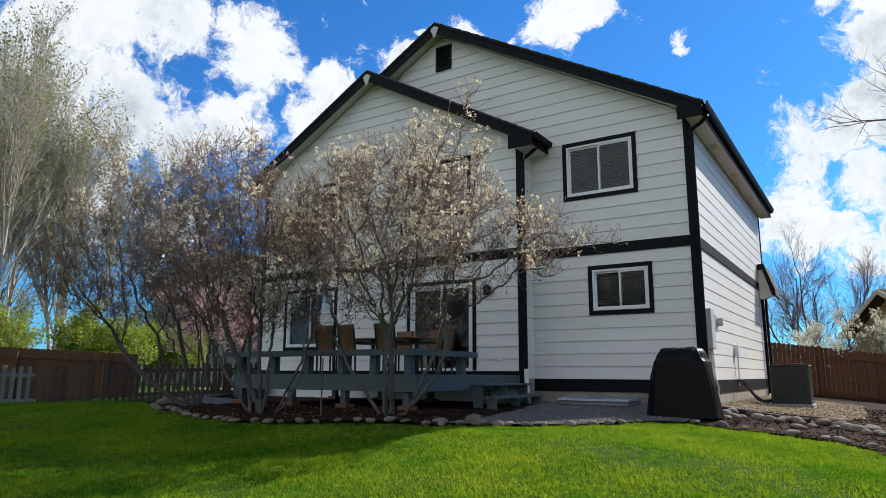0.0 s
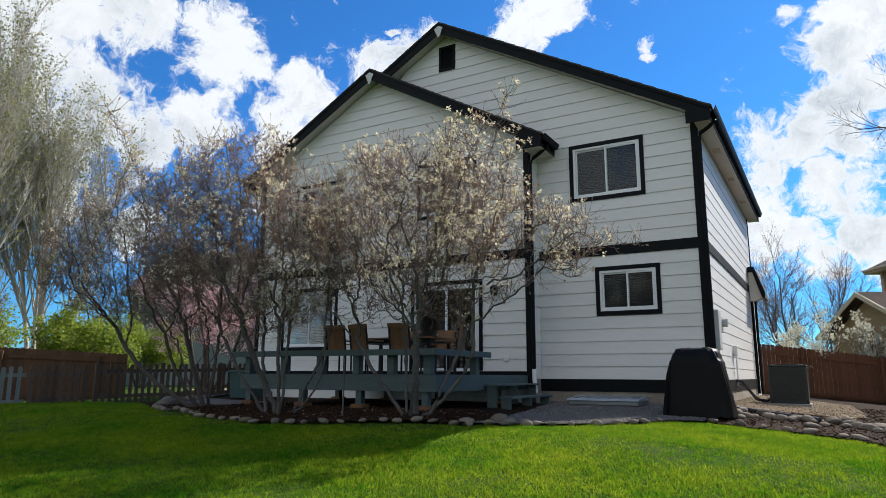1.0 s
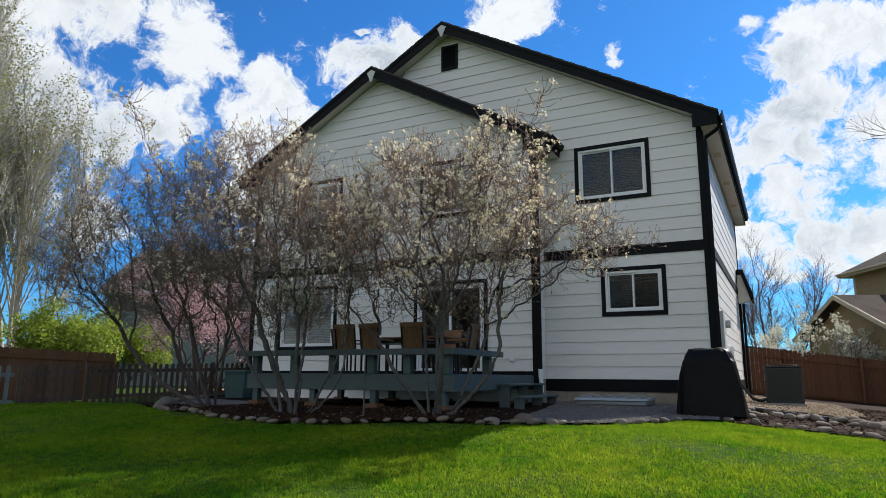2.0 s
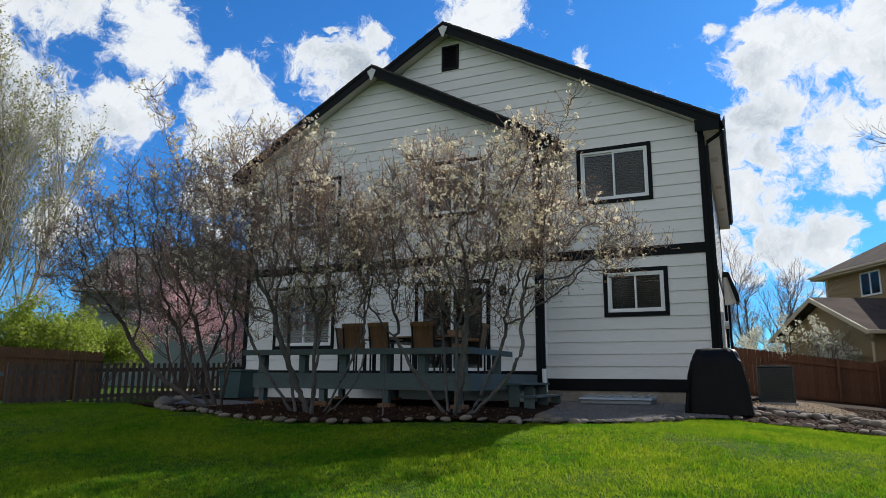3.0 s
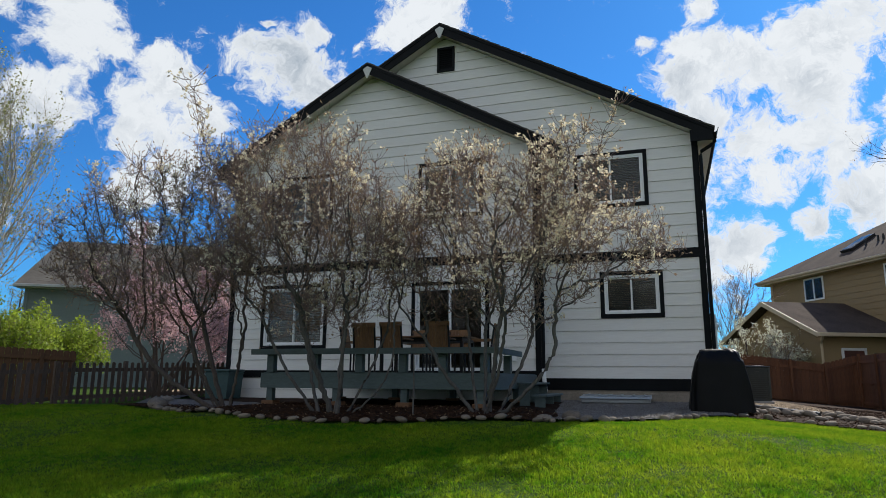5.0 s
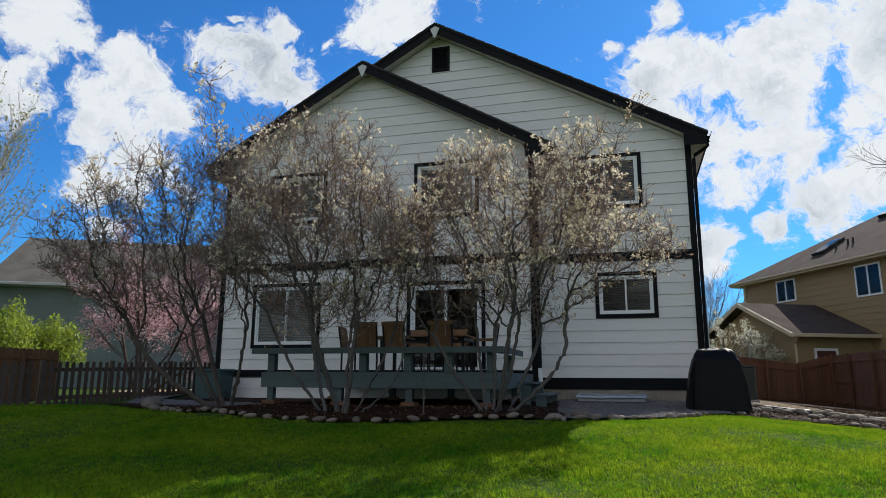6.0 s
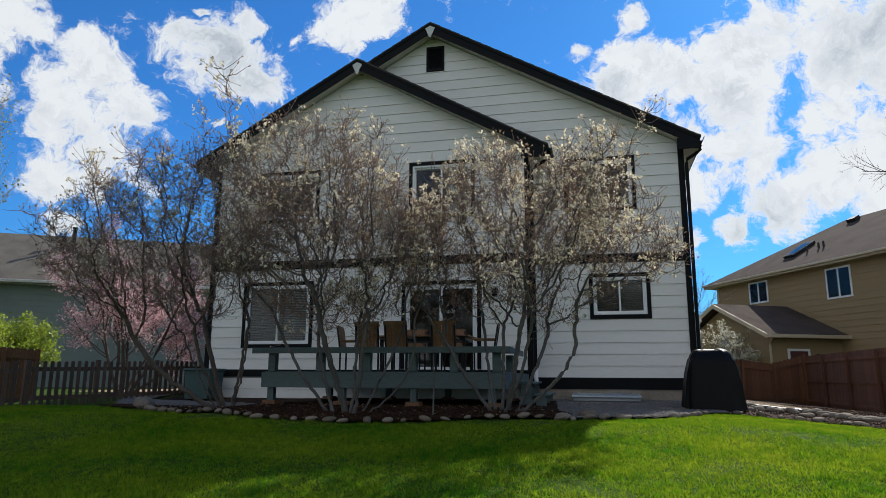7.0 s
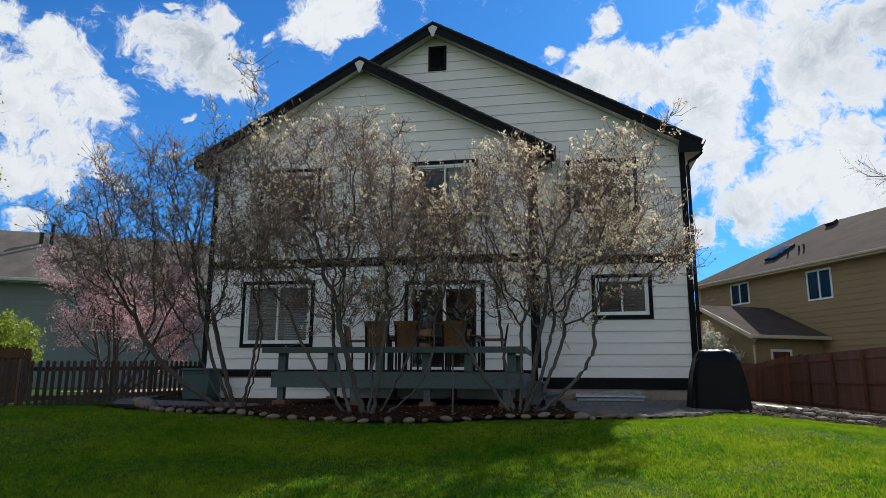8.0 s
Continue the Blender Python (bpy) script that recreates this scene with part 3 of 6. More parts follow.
def plank_mesh(u0, u1, v0, v1, z0, z1, face, side):
    """One lapped board: u0..u1 at its foot, v0..v1 at its head; thicker at the foot. side: -1 faces -y, +1 faces +x."""
    lo, hi = (0.023, 0.006) if side < 0 else (0.015, 0.006)
    if side < 0:
        q = lambda u, d, z: (u, face - d, z)
    else:
        q = lambda u, d, z: (face + d, u, z)
    vs = [q(u0, lo, z0), q(u1, lo, z0), q(v1, hi, z1), q(v0, hi, z1), q(u0, 0.0, z0), q(u1, 0.0, z0), q(v1, 0.0, z1), q(v0, 0.0, z1)]
    fs = [(0, 1, 2, 3), (5, 4, 7, 6), (4, 5, 1, 0), (3, 2, 6, 7), (4, 0, 3, 7), (1, 5, 6, 2)]
    return vs, fs if side < 0 else [f[::-1] for f in fs]


def siding(parent, face, side, z0, z1, span, holes):
    """Courses of boards from z0 to z1; span(z) gives the two ends at a height; openings are left free."""
    z = z0
    while z < z1 - 0.03:
        top = min(z + COURSE, z1)
        a0, a1 = span(z)
        b0, b1 = span(top)
        if a1 - a0 < 0.1:
            break
        cuts = sorted((h[0], h[1]) for h in holes if h[2] < top - 0.004 and h[3] > z + 0.004)
        starts, ends = [(a0, b0)] + [(c[1], c[1]) for c in cuts], [(c[0], c[0]) for c in cuts] + [(a1, b1)]
        for (s, s2), (e, e2) in zip(starts, ends):
            pieces = [h for h in holes if h[0] < e and h[1] > s and h[2] < top and h[3] > z]
            if e - s > 0.03 and not pieces:
                # long courses are made of two boards butted together
                if e - s > 4.5:
                    cut = s + (e - s) * random.uniform(0.35, 0.65)
                    pairs = [(s, cut - 0.0015, s2, cut - 0.0015), (cut + 0.0015, e, cut + 0.0015, max(e2, cut + 0.01))]
                else:
                    pairs = [(s, e, s2, max(e2, s2 + 0.01))]
                for p0, p1, q0, q1 in pairs:
                    vs, fs = plank_mesh(p0, p1, q0, q1, z + 0.003, top, face, side)
                    raw("plank", vs, fs, "siding", parent)
        # boards cut round an opening above or below it
        for h in holes:
            if h[2] < top - 0.004 and h[3] > z + 0.004:
                if h[2] - z > 0.02:
                    raw("plank", *plank_mesh(h[0], h[1], h[0], h[1], z + 0.003, h[2], face, side), "siding", parent)
                if top - h[3] > 0.02:
                    raw("plank", *plank_mesh(h[0], h[1], h[0], h[1], h[3], top, face, side), "siding", parent)
        z = top


def trims(group):
    return list(group.values())


def gable_span(lo, hi, under, mid, slope, peak):
    def f(z):
        reach = (peak - z) / slope
        return max(lo, mid - reach), min(hi, mid + reach)
    return f


SKIRT0, SKIRT1, BAND0, BAND1 = 0.38, 0.64, 3.32, 3.54


def main_span(z):
    lo, hi = gable_span(-12.0, -0.1, main_under, RIDGE_X, SLOPE, RIDGE_Z - 0.26)(z)
    low_reach = LOW_X + (LOW_Z + 0.02 - z) / LOW_SLOPE
    lo = max(lo, BAY_R if z < 6.25 else min(low_reach, 0) if z < LOW_Z else lo)
    return lo, hi


siding(wall_main, 0.0, -1, SKIRT1, BAND0, lambda z: (BAY_R, -0.1), trims(OPEN_MAIN))
siding(wall_main, 0.0, -1, BAND1, 5.95, lambda z: (BAY_R, -0.1), trims(OPEN_MAIN))
siding(gable_main, 0.0, -1, 5.952, RIDGE_Z - 0.3, main_span, [VENT])
siding(wall_bay, BAY_Y, -1, 0.80, BAND0, lambda z: (BAY_L + 0.1, BAY_R - 0.1), trims(OPEN_BAY))
siding(wall_bay, BAY_Y, -1, BAND1, 5.952, lambda z: (BAY_L + 0.1, BAY_R - 0.1), trims(OPEN_BAY))
siding(wall_bay, BAY_Y, -1, 0.06, 0.62, lambda z: (BAY_L + 0.1, BAY_R - 0.1), [])
siding(gable_bay, BAY_Y, -1, 5.954, LOW_Z - 0.3, gable_span(BAY_L + 0.1, BAY_R - 0.1, low_under, LOW_X, LOW_SLOPE, LOW_Z - 0.26), [])
siding(wall_return, BAY_R, 1, SKIRT1, 5.95, lambda z: (BAY_Y + 0.02, -0.03), [])
siding(wall_side, 0.0, 1, SKIRT1, BAND0, lambda z: (0.1, 8.85), [])
siding(wall_side, 0.0, 1, BAND1, main_under(0) - 0.02, lambda z: (0.1, DEPTH - 0.1), [])

# black boards: skirt, band, corners
P = 0.032
part("skirt_board", box(BAY_R, 0.0, -P, 0.0, SKIRT0, SKIRT1), "black", house)
part("skirt_board", box(0.0, P, 0.0, 8.86, SKIRT0, SKIRT1), "black", house)
part("skirt_board", box(BAY_L, BAY_R, BAY_Y - P, BAY_Y, 0.63, 0.80), "black", house)
part("band_board", box(BAY_R + 0.03, -0.1, -P, 0.0, BAND0, BAND1), "black", house)
part("band_board", box(BAY_L + 0.1, BAY_R - 0.1, BAY_Y - P, BAY_Y, BAND0, BAND1), "black", house)
part("band_board", box(0.0, P, 0.1, DEPTH - 0.1, BAND0, BAND1), "black", house)
part("corner_board", box(-0.1, P + 0.004, -P - 0.004, 0.0, SKIRT1 - 0.3, main_under(0) - 0.05), "black", house)
part("corner_board", box(0.0, P + 0.004, 0.0, 0.1, SKIRT1 - 0.3, main_under(0) - 0.05), "black", house)
part("corner_board", box(0.0, P + 0.004, DEPTH - 0.1, DEPTH, BAND1, main_under(0) - 0.05), "black", house)
part("corner_board", box(BAY_R - 0.1, BAY_R + P, BAY_Y - P - 0.004, BAY_Y, 0.4, low_under(BAY_R) - 0.03), "black", house)
part("corner_board", box(BAY_R, BAY_R + P, BAY_Y, BAY_Y + 0.1, 0.4, 5.9), "black", house)
part("corner_board", box(BAY_L - P, BAY_L + 0.1, BAY_Y - P - 0.004, BAY_Y, 0.1, low_under(BAY_L) - 0.03), "black", house)
part("corner_board", box(BAY_L - P, BAY_L, BAY_Y, BAY_Y + 0.1, 0.1, 5.9), "black", house)


def window(x0, x1, z0, z1, y, blinds, door=False, curtain=False):
    """A sliding window in black boards: white frame, two sashes with panes, blinds behind."""
    w = thing("sliding_door" if door else "window", "", "")
    w.parent = house
    w["label"] = "white sliding glass door in black boards" if door else "white sliding window in black boards"
    b = 0.09
    for q in ((x0, x1, z1 - b, z1), (x0, x1, z0, z0 + b), (x0, x0 + b, z0 + b, z1 - b), (x1 - b, x1, z0 + b, z1 - b)):
        if door and q[3] < z1 and q[0] == x0 and q[1] == x1:
            continue
        part("trim_board", box(q[0], q[1], y - 0.04, y + 0.002, q[2], q[3], 0.004), "black", w)
    a0, a1, c0, c1, f = x0 + b, x1 - b, z0 + (0.02 if door else b), z1 - b, 0.05
    bm = bmesh.new()
    for q in ((a0, a1, c1 - f, c1), (a0, a1, c0, c0 + f), (a0, a0 + f, c0 + f, c1 - f), (a1 - f, a1, c0 + f, c1 - f)):
        add_box(bm, q[0], q[1], y - 0.028, y + 0.06, q[2], q[3], 0.004)
    part("frame", bm, "vinyl", w)
    mid = (a0 + a1) / 2
    for s0, s1, dy in ((a0 + f, mid + 0.022, 0.036), (mid - 0.022, a1 - f, 0.006)):
        bm = bmesh.new()
        k = 0.035 if not door else 0.06
        for q in ((s0, s1, c1 - f - k, c1 - f), (s0, s1, c0 + f, c0 + f + k), (s0, s0 + k, c0 + f + k, c1 - f - k), (s1 - k, s1, c0 + f + k, c1 - f - k)):
            add_box(bm, q[0], q[1], y - 0.012 + dy - 0.01, y + 0.012 + dy, q[2], q[3])
        sash = part("sash", bm, "vinyl", w)
        pane = part("pane", box(s0 + k, s1 - k, y + dy - 0.003, y + dy + 0.003, c0 + f + k, c1 - f - k), "glass", sash)
        pane.visible_shadow = False
    if blinds:
        bm = bmesh.new()
        z, zb = c1 - f - 0.03, c0 + f + 0.03
        while z > zb:
            for s0, s1 in ((a0 + f, mid), (mid, a1 - f)):
                v = [bm.verts.new(p) for p in ((s0 + 0.01, y + 0.09, z), (s1 - 0.01, y + 0.09, z), (s1 - 0.01, y + 0.115, z + 0.022), (s0 + 0.01, y + 0.115, z + 0.022),
                                               (s0 + 0.01, y + 0.091, z - 0.003), (s1 - 0.01, y + 0.091, z - 0.003), (s1 - 0.01, y + 0.116, z + 0.019), (s0 + 0.01, y + 0.116, z + 0.019))]
                bm.faces.new(v[:4])
                bm.faces.new(v[7:3:-1])
                bm.faces.new((v[0], v[4], v[5], v[1]))
                bm.faces.new((v[3], v[2], v[6], v[7]))
            z -= 0.042
        part("blind", bm, "blind", w, "grey horizontal slat blind")
    if curtain:
        bm = bmesh.new()
        for c0x, c1x in curtain:
            n = 24
            lo, hi = [], []
            for i in range(n + 1):
                u = c0x + (c1x - c0x) * i / n
                d = y + 0.17 + 0.025 * math.sin(i * 1.7)
                lo.append((u, d))
            pts = lo + [(u, d + 0.006) for u, d in lo[::-1]]
            vs0 = [bm.verts.new((u, d, c0 + f)) for u, d in pts]
            vs1 = [bm.verts.new((u, d, c1 - f)) for u, d in pts]
            for i in range(len(pts)):
                j = (i + 1) % len(pts)
                bm.faces.new((vs0[i], vs0[j], vs1[j], vs1[i]))
        part("curtain", bm, "curtain", w, "pale gathered curtain")
    if door:
        part("handle", box(mid + 0.03, mid + 0.05, y - 0.06, y - 0.03, 1.6, 1.85, 0.005), "vinyl", w)
    return w


window(*OPEN_MAIN["upper"], 0.0, True)
window(*OPEN_MAIN["lower"], 0.0, True)
window(*OPEN_BAY["up_mid"], BAY_Y, False, curtain=[(-5.7, -5.1)])
window(*OPEN_BAY["up_left"], BAY_Y, True)
window(*OPEN_BAY["low_left"], BAY_Y, True, curtain=[(-9.9, -9.3)])
window(*OPEN_BAY["door"], BAY_Y, False, door=True)


def gable_vent():
    x0, x1, z0, z1 = VENT
    v = new("gable_vent")
    v.parent = house
    v["label"] = "black louvred attic vent"
    bm = bmesh.new()
    for q in ((x0, x1, z1 - 0.07, z1), (x0, x1, z0, z0 + 0.07), (x0, x0 + 0.07, z0 + 0.07, z1 - 0.07), (x1 - 0.07, x1, z0 + 0.07, z1 - 0.07)):
        add_box(bm, q[0], q[1], -0.045, 0.0, q[2], q[3], 0.004)
    part("frame", bm, "black", v)
    part("backing", box(x0 + 0.07, x1 - 0.07, -0.006, -0.002, z0 + 0.07, z1 - 0.07), "plastic", v)
    z = z0 + 0.08
    while z < z1 - 0.1:
        part("slat", prism([(-0.038, z), (-0.032, z), (-0.008, z + 0.05), (-0.014, z + 0.05)], x0 + 0.07, x1 - 0.07, 'x'), "black", v)
        z += 0.055


gable_vent()


# ---- roofs ----
def gable_roof(ridge_x, ridge_z, slope, left, right, y0, y1, lookout):
    roof = new("roof")
    roof.parent = house
    roof["label"] = "gable roof with dark shingles, black rake boards and cream soffit"
    for end, sgn in ((left, -1), (right, 1)):
        ze = ridge_z - slope * abs(end - ridge_x)
        # shingle layer with slightly stepped courses along the slope
        n = 24
        prof = []
        for i in range(n):
            xa, xb = ridge_x + (end + sgn * 0.04 - ridge_x) * i / n, ridge_x + (end + sgn * 0.04 - ridge_x) * (i + 1) / n
            za, zb = ridge_z - slope * abs(xa - ridge_x), ridge_z - slope * abs(xb - ridge_x)
            prof += [(xa, za + 0.012), (xb, zb + 0.026)]
        prof += [(end + sgn * 0.04, ze - 0.02 - slope * 0.04), (ridge_x, ridge_z - 0.02)]
        part("shingle_slope", prism(prof, y0 - 0.03, y1), "shingle", roof)
        part("soffit", prism([(ridge_x, ridge_z - 0.2), (end, ze - 0.2), (end, ze - 0.235), (ridge_x, ridge_z - 0.235)], y0 + 0.03, y1), "soffit", roof, "cream painted soffit")
        part("rake_board", prism([(ridge_x, ridge_z - 0.012), (end, ze - 0.012), (end, ze - 0.27), (ridge_x, ridge_z - 0.30)], y0, y0 + 0.03), "black", roof)
        part("trim_strip", prism([(ridge_x, ridge_z + 0.0), (end, ze + 0.0), (end, ze - 0.085), (ridge_x, ridge_z - 0.085)], y0 - 0.018, y0), "black", roof)
        part("deck_panel", prism([(ridge_x, ridge_z - 0.021), (end, ze - 0.021), (end, ze - 0.199), (ridge_x, ridge_z - 0.199)], y0 + 0.03, y1), "sheath", roof)
    part("ridge_plate", prism([(ridge_x - 0.13, ridge_z - 0.17), (ridge_x, ridge_z - 0.1), (ridge_x + 0.13, ridge_z - 0.17), (ridge_x + 0.02, ridge_z - 0.43), (ridge_x - 0.02, ridge_z - 0.43)], y0 - 0.026, y0 - 0.019),
         "meter", roof, "pale grey plate under the ridge")
    return roof


main_roof = gable_roof(RIDGE_X, RIDGE_Z, SLOPE, -12.45, 0.36, -0.36, DEPTH + 0.4, 0.3)
low_roof = gable_roof(LOW_X, LOW_Z, LOW_SLOPE, -12.42, -3.14, -0.93, -0.002, 0.3)


def eave(roof, x_wall, x_end, ze, y0, y1):
    """Level boxed eave with fascia and gutter."""
    s = 1 if x_end > x_wall else -1
    a, b = sorted((x_wall, x_end - s * 0.02))
    part("eave_soffit", box(a, b, y0 + 0.03, y1, ze - 0.30, ze - 0.27), "soffit", roof, "cream painted soffit")
    part("fascia_board", box(*sorted((x_end - s * 0.02, x_end)), y0 + 0.03, y1, ze - 0.30, ze - 0.02), "black", roof)
    part("eave_return", prism([(x_wall - s * 0.16, ze - 0.30), (x_end, ze - 0.30), (x_end, ze - 0.02), (x_wall - s * 0.16, ze + abs(x_wall - s * 0.16 - x_end) * 0.56 - 0.3)], y0 - 0.004, y0 + 0.034), "black", roof)
    prof = [(0.0, 0.0), (0.0, -0.12), (0.07, -0.12), (0.10, -0.06), (0.12, 0.0), (0.105, 0.0), (0.088, -0.055), (0.06, -0.105), (0.012, -0.105), (0.012, 0.0)]
    part("gutter", prism([(x_end + s * u, ze - 0.03 + v) for u, v in prof], y0 - 0.02, y1), "black", roof, "black metal gutter")


eave(main_roof, 0.03, 0.36, RIDGE_Z - SLOPE * (0.36 - RIDGE_X), -0.36, DEPTH + 0.4)
eave(low_roof, -3.58, -3.14, LOW_Z - LOW_SLOPE * (-3.14 - LOW_X), -0.93, -0.05)
eave(low_roof, -11.98, -12.42, LOW_Z - LOW_SLOPE * (12.42 + LOW_X), -0.93, -0.05)
for y in (1.6, 4.2, 6.9):
    part("soffit_vent", box(0.1, 0.26, y, y + 0.34, 5.898, 5.902), "tantrim", main_roof)
part("downspout", tube([(0.42, -0.1, 6.05), (0.41, -0.1, 5.97), (0.3, -0.1, 5.86), (0.1, -0.1, 5.74), (0.075, -0.1, 5.64), (0.075, -0.1, 5.2), (0.075, -0.1, 0.32), (0.12, -0.14, 0.2)], 0.042, 8), "black", house, "black metal downspout")
part("downspout", tube([(-3.08, -0.62, 5.93), (-3.1, -0.62, 5.86), (-3.25, -0.62, 5.74), (-3.45, -0.62, 5.62), (-3.53, -0.62, 5.5), (-3.53, -0.62, 5.1), (-3.53, -0.62, 0.85)], 0.042, 8), "black", house, "black metal downspout")
part("downspout_end", tube([(-3.53, -0.62, 0.85), (-3.53, -0.62, 0.7), (-3.5, -0.64, 0.35)], 0.048, 8), "vinyl", house, "white plastic pipe end")
# low side wing of the front, with its own little roof
wing = new("side_wing")
wing.parent = house
wing["label"] = "low side wing with black rake and cream soffit"
part("wing_wall", box(0.002, 0.03, 8.9, 9.9, 0.0, 3.4), "siding", wing)
part("corner_board", box(0.0, 0.09, 8.86, 8.95, 0.2, 3.3), "black", wing)
part("downspout", tube([(0.16, 8.8, 3.1), (0.15, 8.8, 2.7), (0.15, 8.8, 0.2)], 0.04, 8), "black", wing)
part("wing_roof", prism([(0.02, 4.1), (0.2, 4.1), (0.46, 3.28), (0.46, 3.16), (0.38, 3.16), (0.16, 3.96), (0.02, 3.96)], 8.45, 9.9), "shingle", wing)
part("rake_board", prism([(0.035, 4.115), (0.215, 4.115), (0.48, 3.3), (0.48, 3.13), (0.39, 3.13), (0.16, 3.95), (0.035, 3.95)], 8.42, 8.45), "black", wing)
part("soffit", prism([(0.035, 3.95), (0.16, 3.95), (0.38, 3.14), (0.18, 3.05), (0.035, 3.05)], 8.5, 8.8), "soffit", wing)

# things on the house walls
lantern = thing("wall_lantern", "small black lantern on the bay wall by the door", "wall lamp", (-4.45, BAY_Y - 0.03, 2.62))
part("bracket", box(-0.05, 0.05, -0.02, 0.0, -0.08, 0.1, 0.006), "black", lantern)
part("shade", prism([(-0.05, -0.12), (0.05, -0.12), (0.075, 0.06), (0.0, 0.12), (-0.075, 0.06)], -0.14, -0.02), "black", lantern)
outlet = thing("outdoor_outlet", "small grey outlet box on the white siding", "outlet", (-4.2, BAY_Y - 0.024, 1.07))
part("cover_plate", box(-0.06, 0.06, -0.03, 0.0, -0.05, 0.05, 0.008), "vinyl", outlet)
panel = thing("electric_panel", "grey-white electric panel and meter on the side wall", "electric meter", (0.024, 0.0, 0.0))
part("cabinet", box(0.0, 0.14, 0.16, 0.5, 1.25, 2.05, 0.01), "meter", panel)
part("side_box", box(0.0, 0.1, 0.52, 0.68, 1.3, 1.62, 0.01), "meter", panel)
part("meter_socket", box(0.0, 0.12, 0.72, 1.0, 1.62, 1.96, 0.01), "meter", panel)
part("meter_dial", tube([(0.12, 0.86, 1.82), (0.22, 0.86, 1.82)], 0.085, 14), "galv", panel, "round glass-faced meter")
part("conduit", tube([(0.05, 0.33, 1.25), (0.05, 0.33, 0.1)], 0.03, 8), "meter", panel)
part("conduit", tube([(0.04, 0.6, 1.3), (0.04, 0.62, 0.75), (0.08, 0.75, 0.45), (0.06, 0.62, 0.25), (0.05, 0.6, 0.1)], 0.022, 8), "meter", panel, "bent white conduit")
tap = thing("outlet_box", "small white utility box with a conduit on the siding", "utility box", (0.024, 3.5, 0.0))
part("box", box(0.0, 0.08, -0.08, 0.08, 1.2, 1.45, 0.008), "vinyl", tap)
part("conduit", tube([(0.04, 0.0, 1.2), (0.04, 0.0, 0.5)], 0.018, 8), "vinyl", tap)
lamp = thing("chandelier", "warm lit chandelier bulb hanging indoors", "lamp", (-5.2, 2.2, 2.28))
part("bulb", tube([(0, 0, -0.04), (0, 0, 0.0), (0, 0, 0.04)], [0.02, 0.04, 0.02], 8), "bulb", lamp)
part("cord", tube([(0, 0, 0.04), (0, 0, 1.02)], 0.006, 6), "iron", lamp)


# ---- deck, steps, furniture ----
deck = thing("deck", "low blue-grey painted timber deck with a built-in bench", "deck")
DX0, DX1, DY0, DY1, DZ = -8.23, -3.72, -4.5, -0.6, 0.72
for i in range(28):
    y = DY0 + 0.02 + i * 0.14
    part("deck_board", box(DX0 + 0.01, DX1 - 0.01, y, min(y + 0.134, DY1), DZ - 0.035, DZ), "deck", deck)
part("fascia", box(DX0, DX1, DY0 - 0.03, DY0, DZ - 0.29, DZ - 0.012, 0.004), "deck", deck)
part("fascia", box(DX0 - 0.03, DX0, DY0 - 0.03, DY1, DZ - 0.29, DZ - 0.012, 0.004), "deck", deck)
part("fascia", box(DX1, DX1 + 0.03, DY0 - 0.03, DY1, DZ - 0.29, DZ - 0.012, 0.004), "deck", deck)
for y in (-4.2, -3.4, -2.6, -1.8, -1.0):
    part("joist", box(DX0 + 0.02, DX1 - 0.02, y, y + 0.04, DZ - 0.24, DZ - 0.037), "deck", deck)
for x in (-8.1, -6.7, -5.35, -3.95):
    for y in (-4.4, -1.6):
        part("post", box(x - 0.06, x + 0.06, y - 0.06, y + 0.06, 0.2, DZ - 0.29), "deck", deck)
        part("footing_block", box(x - 0.13, x + 0.13, y - 0.12, y + 0.12, ground_z(x, y) - 0.05, 0.2, 0.012), "block", deck, "red-brown footing block")


def bench_run(x0, x1, y0, y1, along):
    n = 3
    for i in range(n):
        if along == 'x':
            w = (y1 - y0) / n
            part("bench_plank", box(x0, x1, y0 + i * w, y0 + (i + 1) * w - 0.012, 1.10, 1.145, 0.004), "deck", deck)
        else:
            w = (x1 - x0) / n
            part("bench_plank", box(x0 + i * w, x0 + (i + 1) * w - 0.012, y0, y1, 1.10, 1.145, 0.004), "deck", deck)


bench_run(-8.35, -3.62, -4.72, -4.28, 'x')
bench_run(-4.06, -3.62, -4.27, -2.6, 'y')
part("bench_edge", box(-8.36, -3.61, -4.745, -4.722, 1.04, 1.146, 0.004), "deck", deck)
part("bench_edge", box(-3.618, -3.595, -4.745, -2.6, 1.04, 1.146, 0.004), "deck", deck)
for x in (-8.05, -7.1, -6.2, -5.35, -4.6, -3.85):
    part("bench_leg", box(x - 0.07, x + 0.07, -4.56, -4.42, DZ, 1.06, 0.004), "deck", deck)
    part("bench_bracket", prism([(-4.68, 1.098), (-4.32, 1.098), (-4.42, 1.03), (-4.58, 1.03)], x - 0.045, x + 0.045, 'x'), "deck", deck)
part("bench_leg", box(-3.91, -3.77, -2.9, -2.76, DZ, 1.06, 0.004), "deck", deck)

steps = thing("deck_steps", "two blue-grey timber steps beside the deck", "steps")
for x0, z in ((DX1 + 0.035, 0.55), (DX1 + 0.33, 0.32)):
    for k in range(2):
        part("tread", box(x0 + k * 0.15, x0 + k * 0.15 + 0.142, -2.75, -0.7, z - 0.04, z, 0.004), "deck", steps)
    for y in (-2.7, -1.74, -0.78):
        part("support", box(x0 + 0.04, x0 + 0.24, y, y + 0.035, ground_z(x0, y), z - 0.042), "deck", steps)


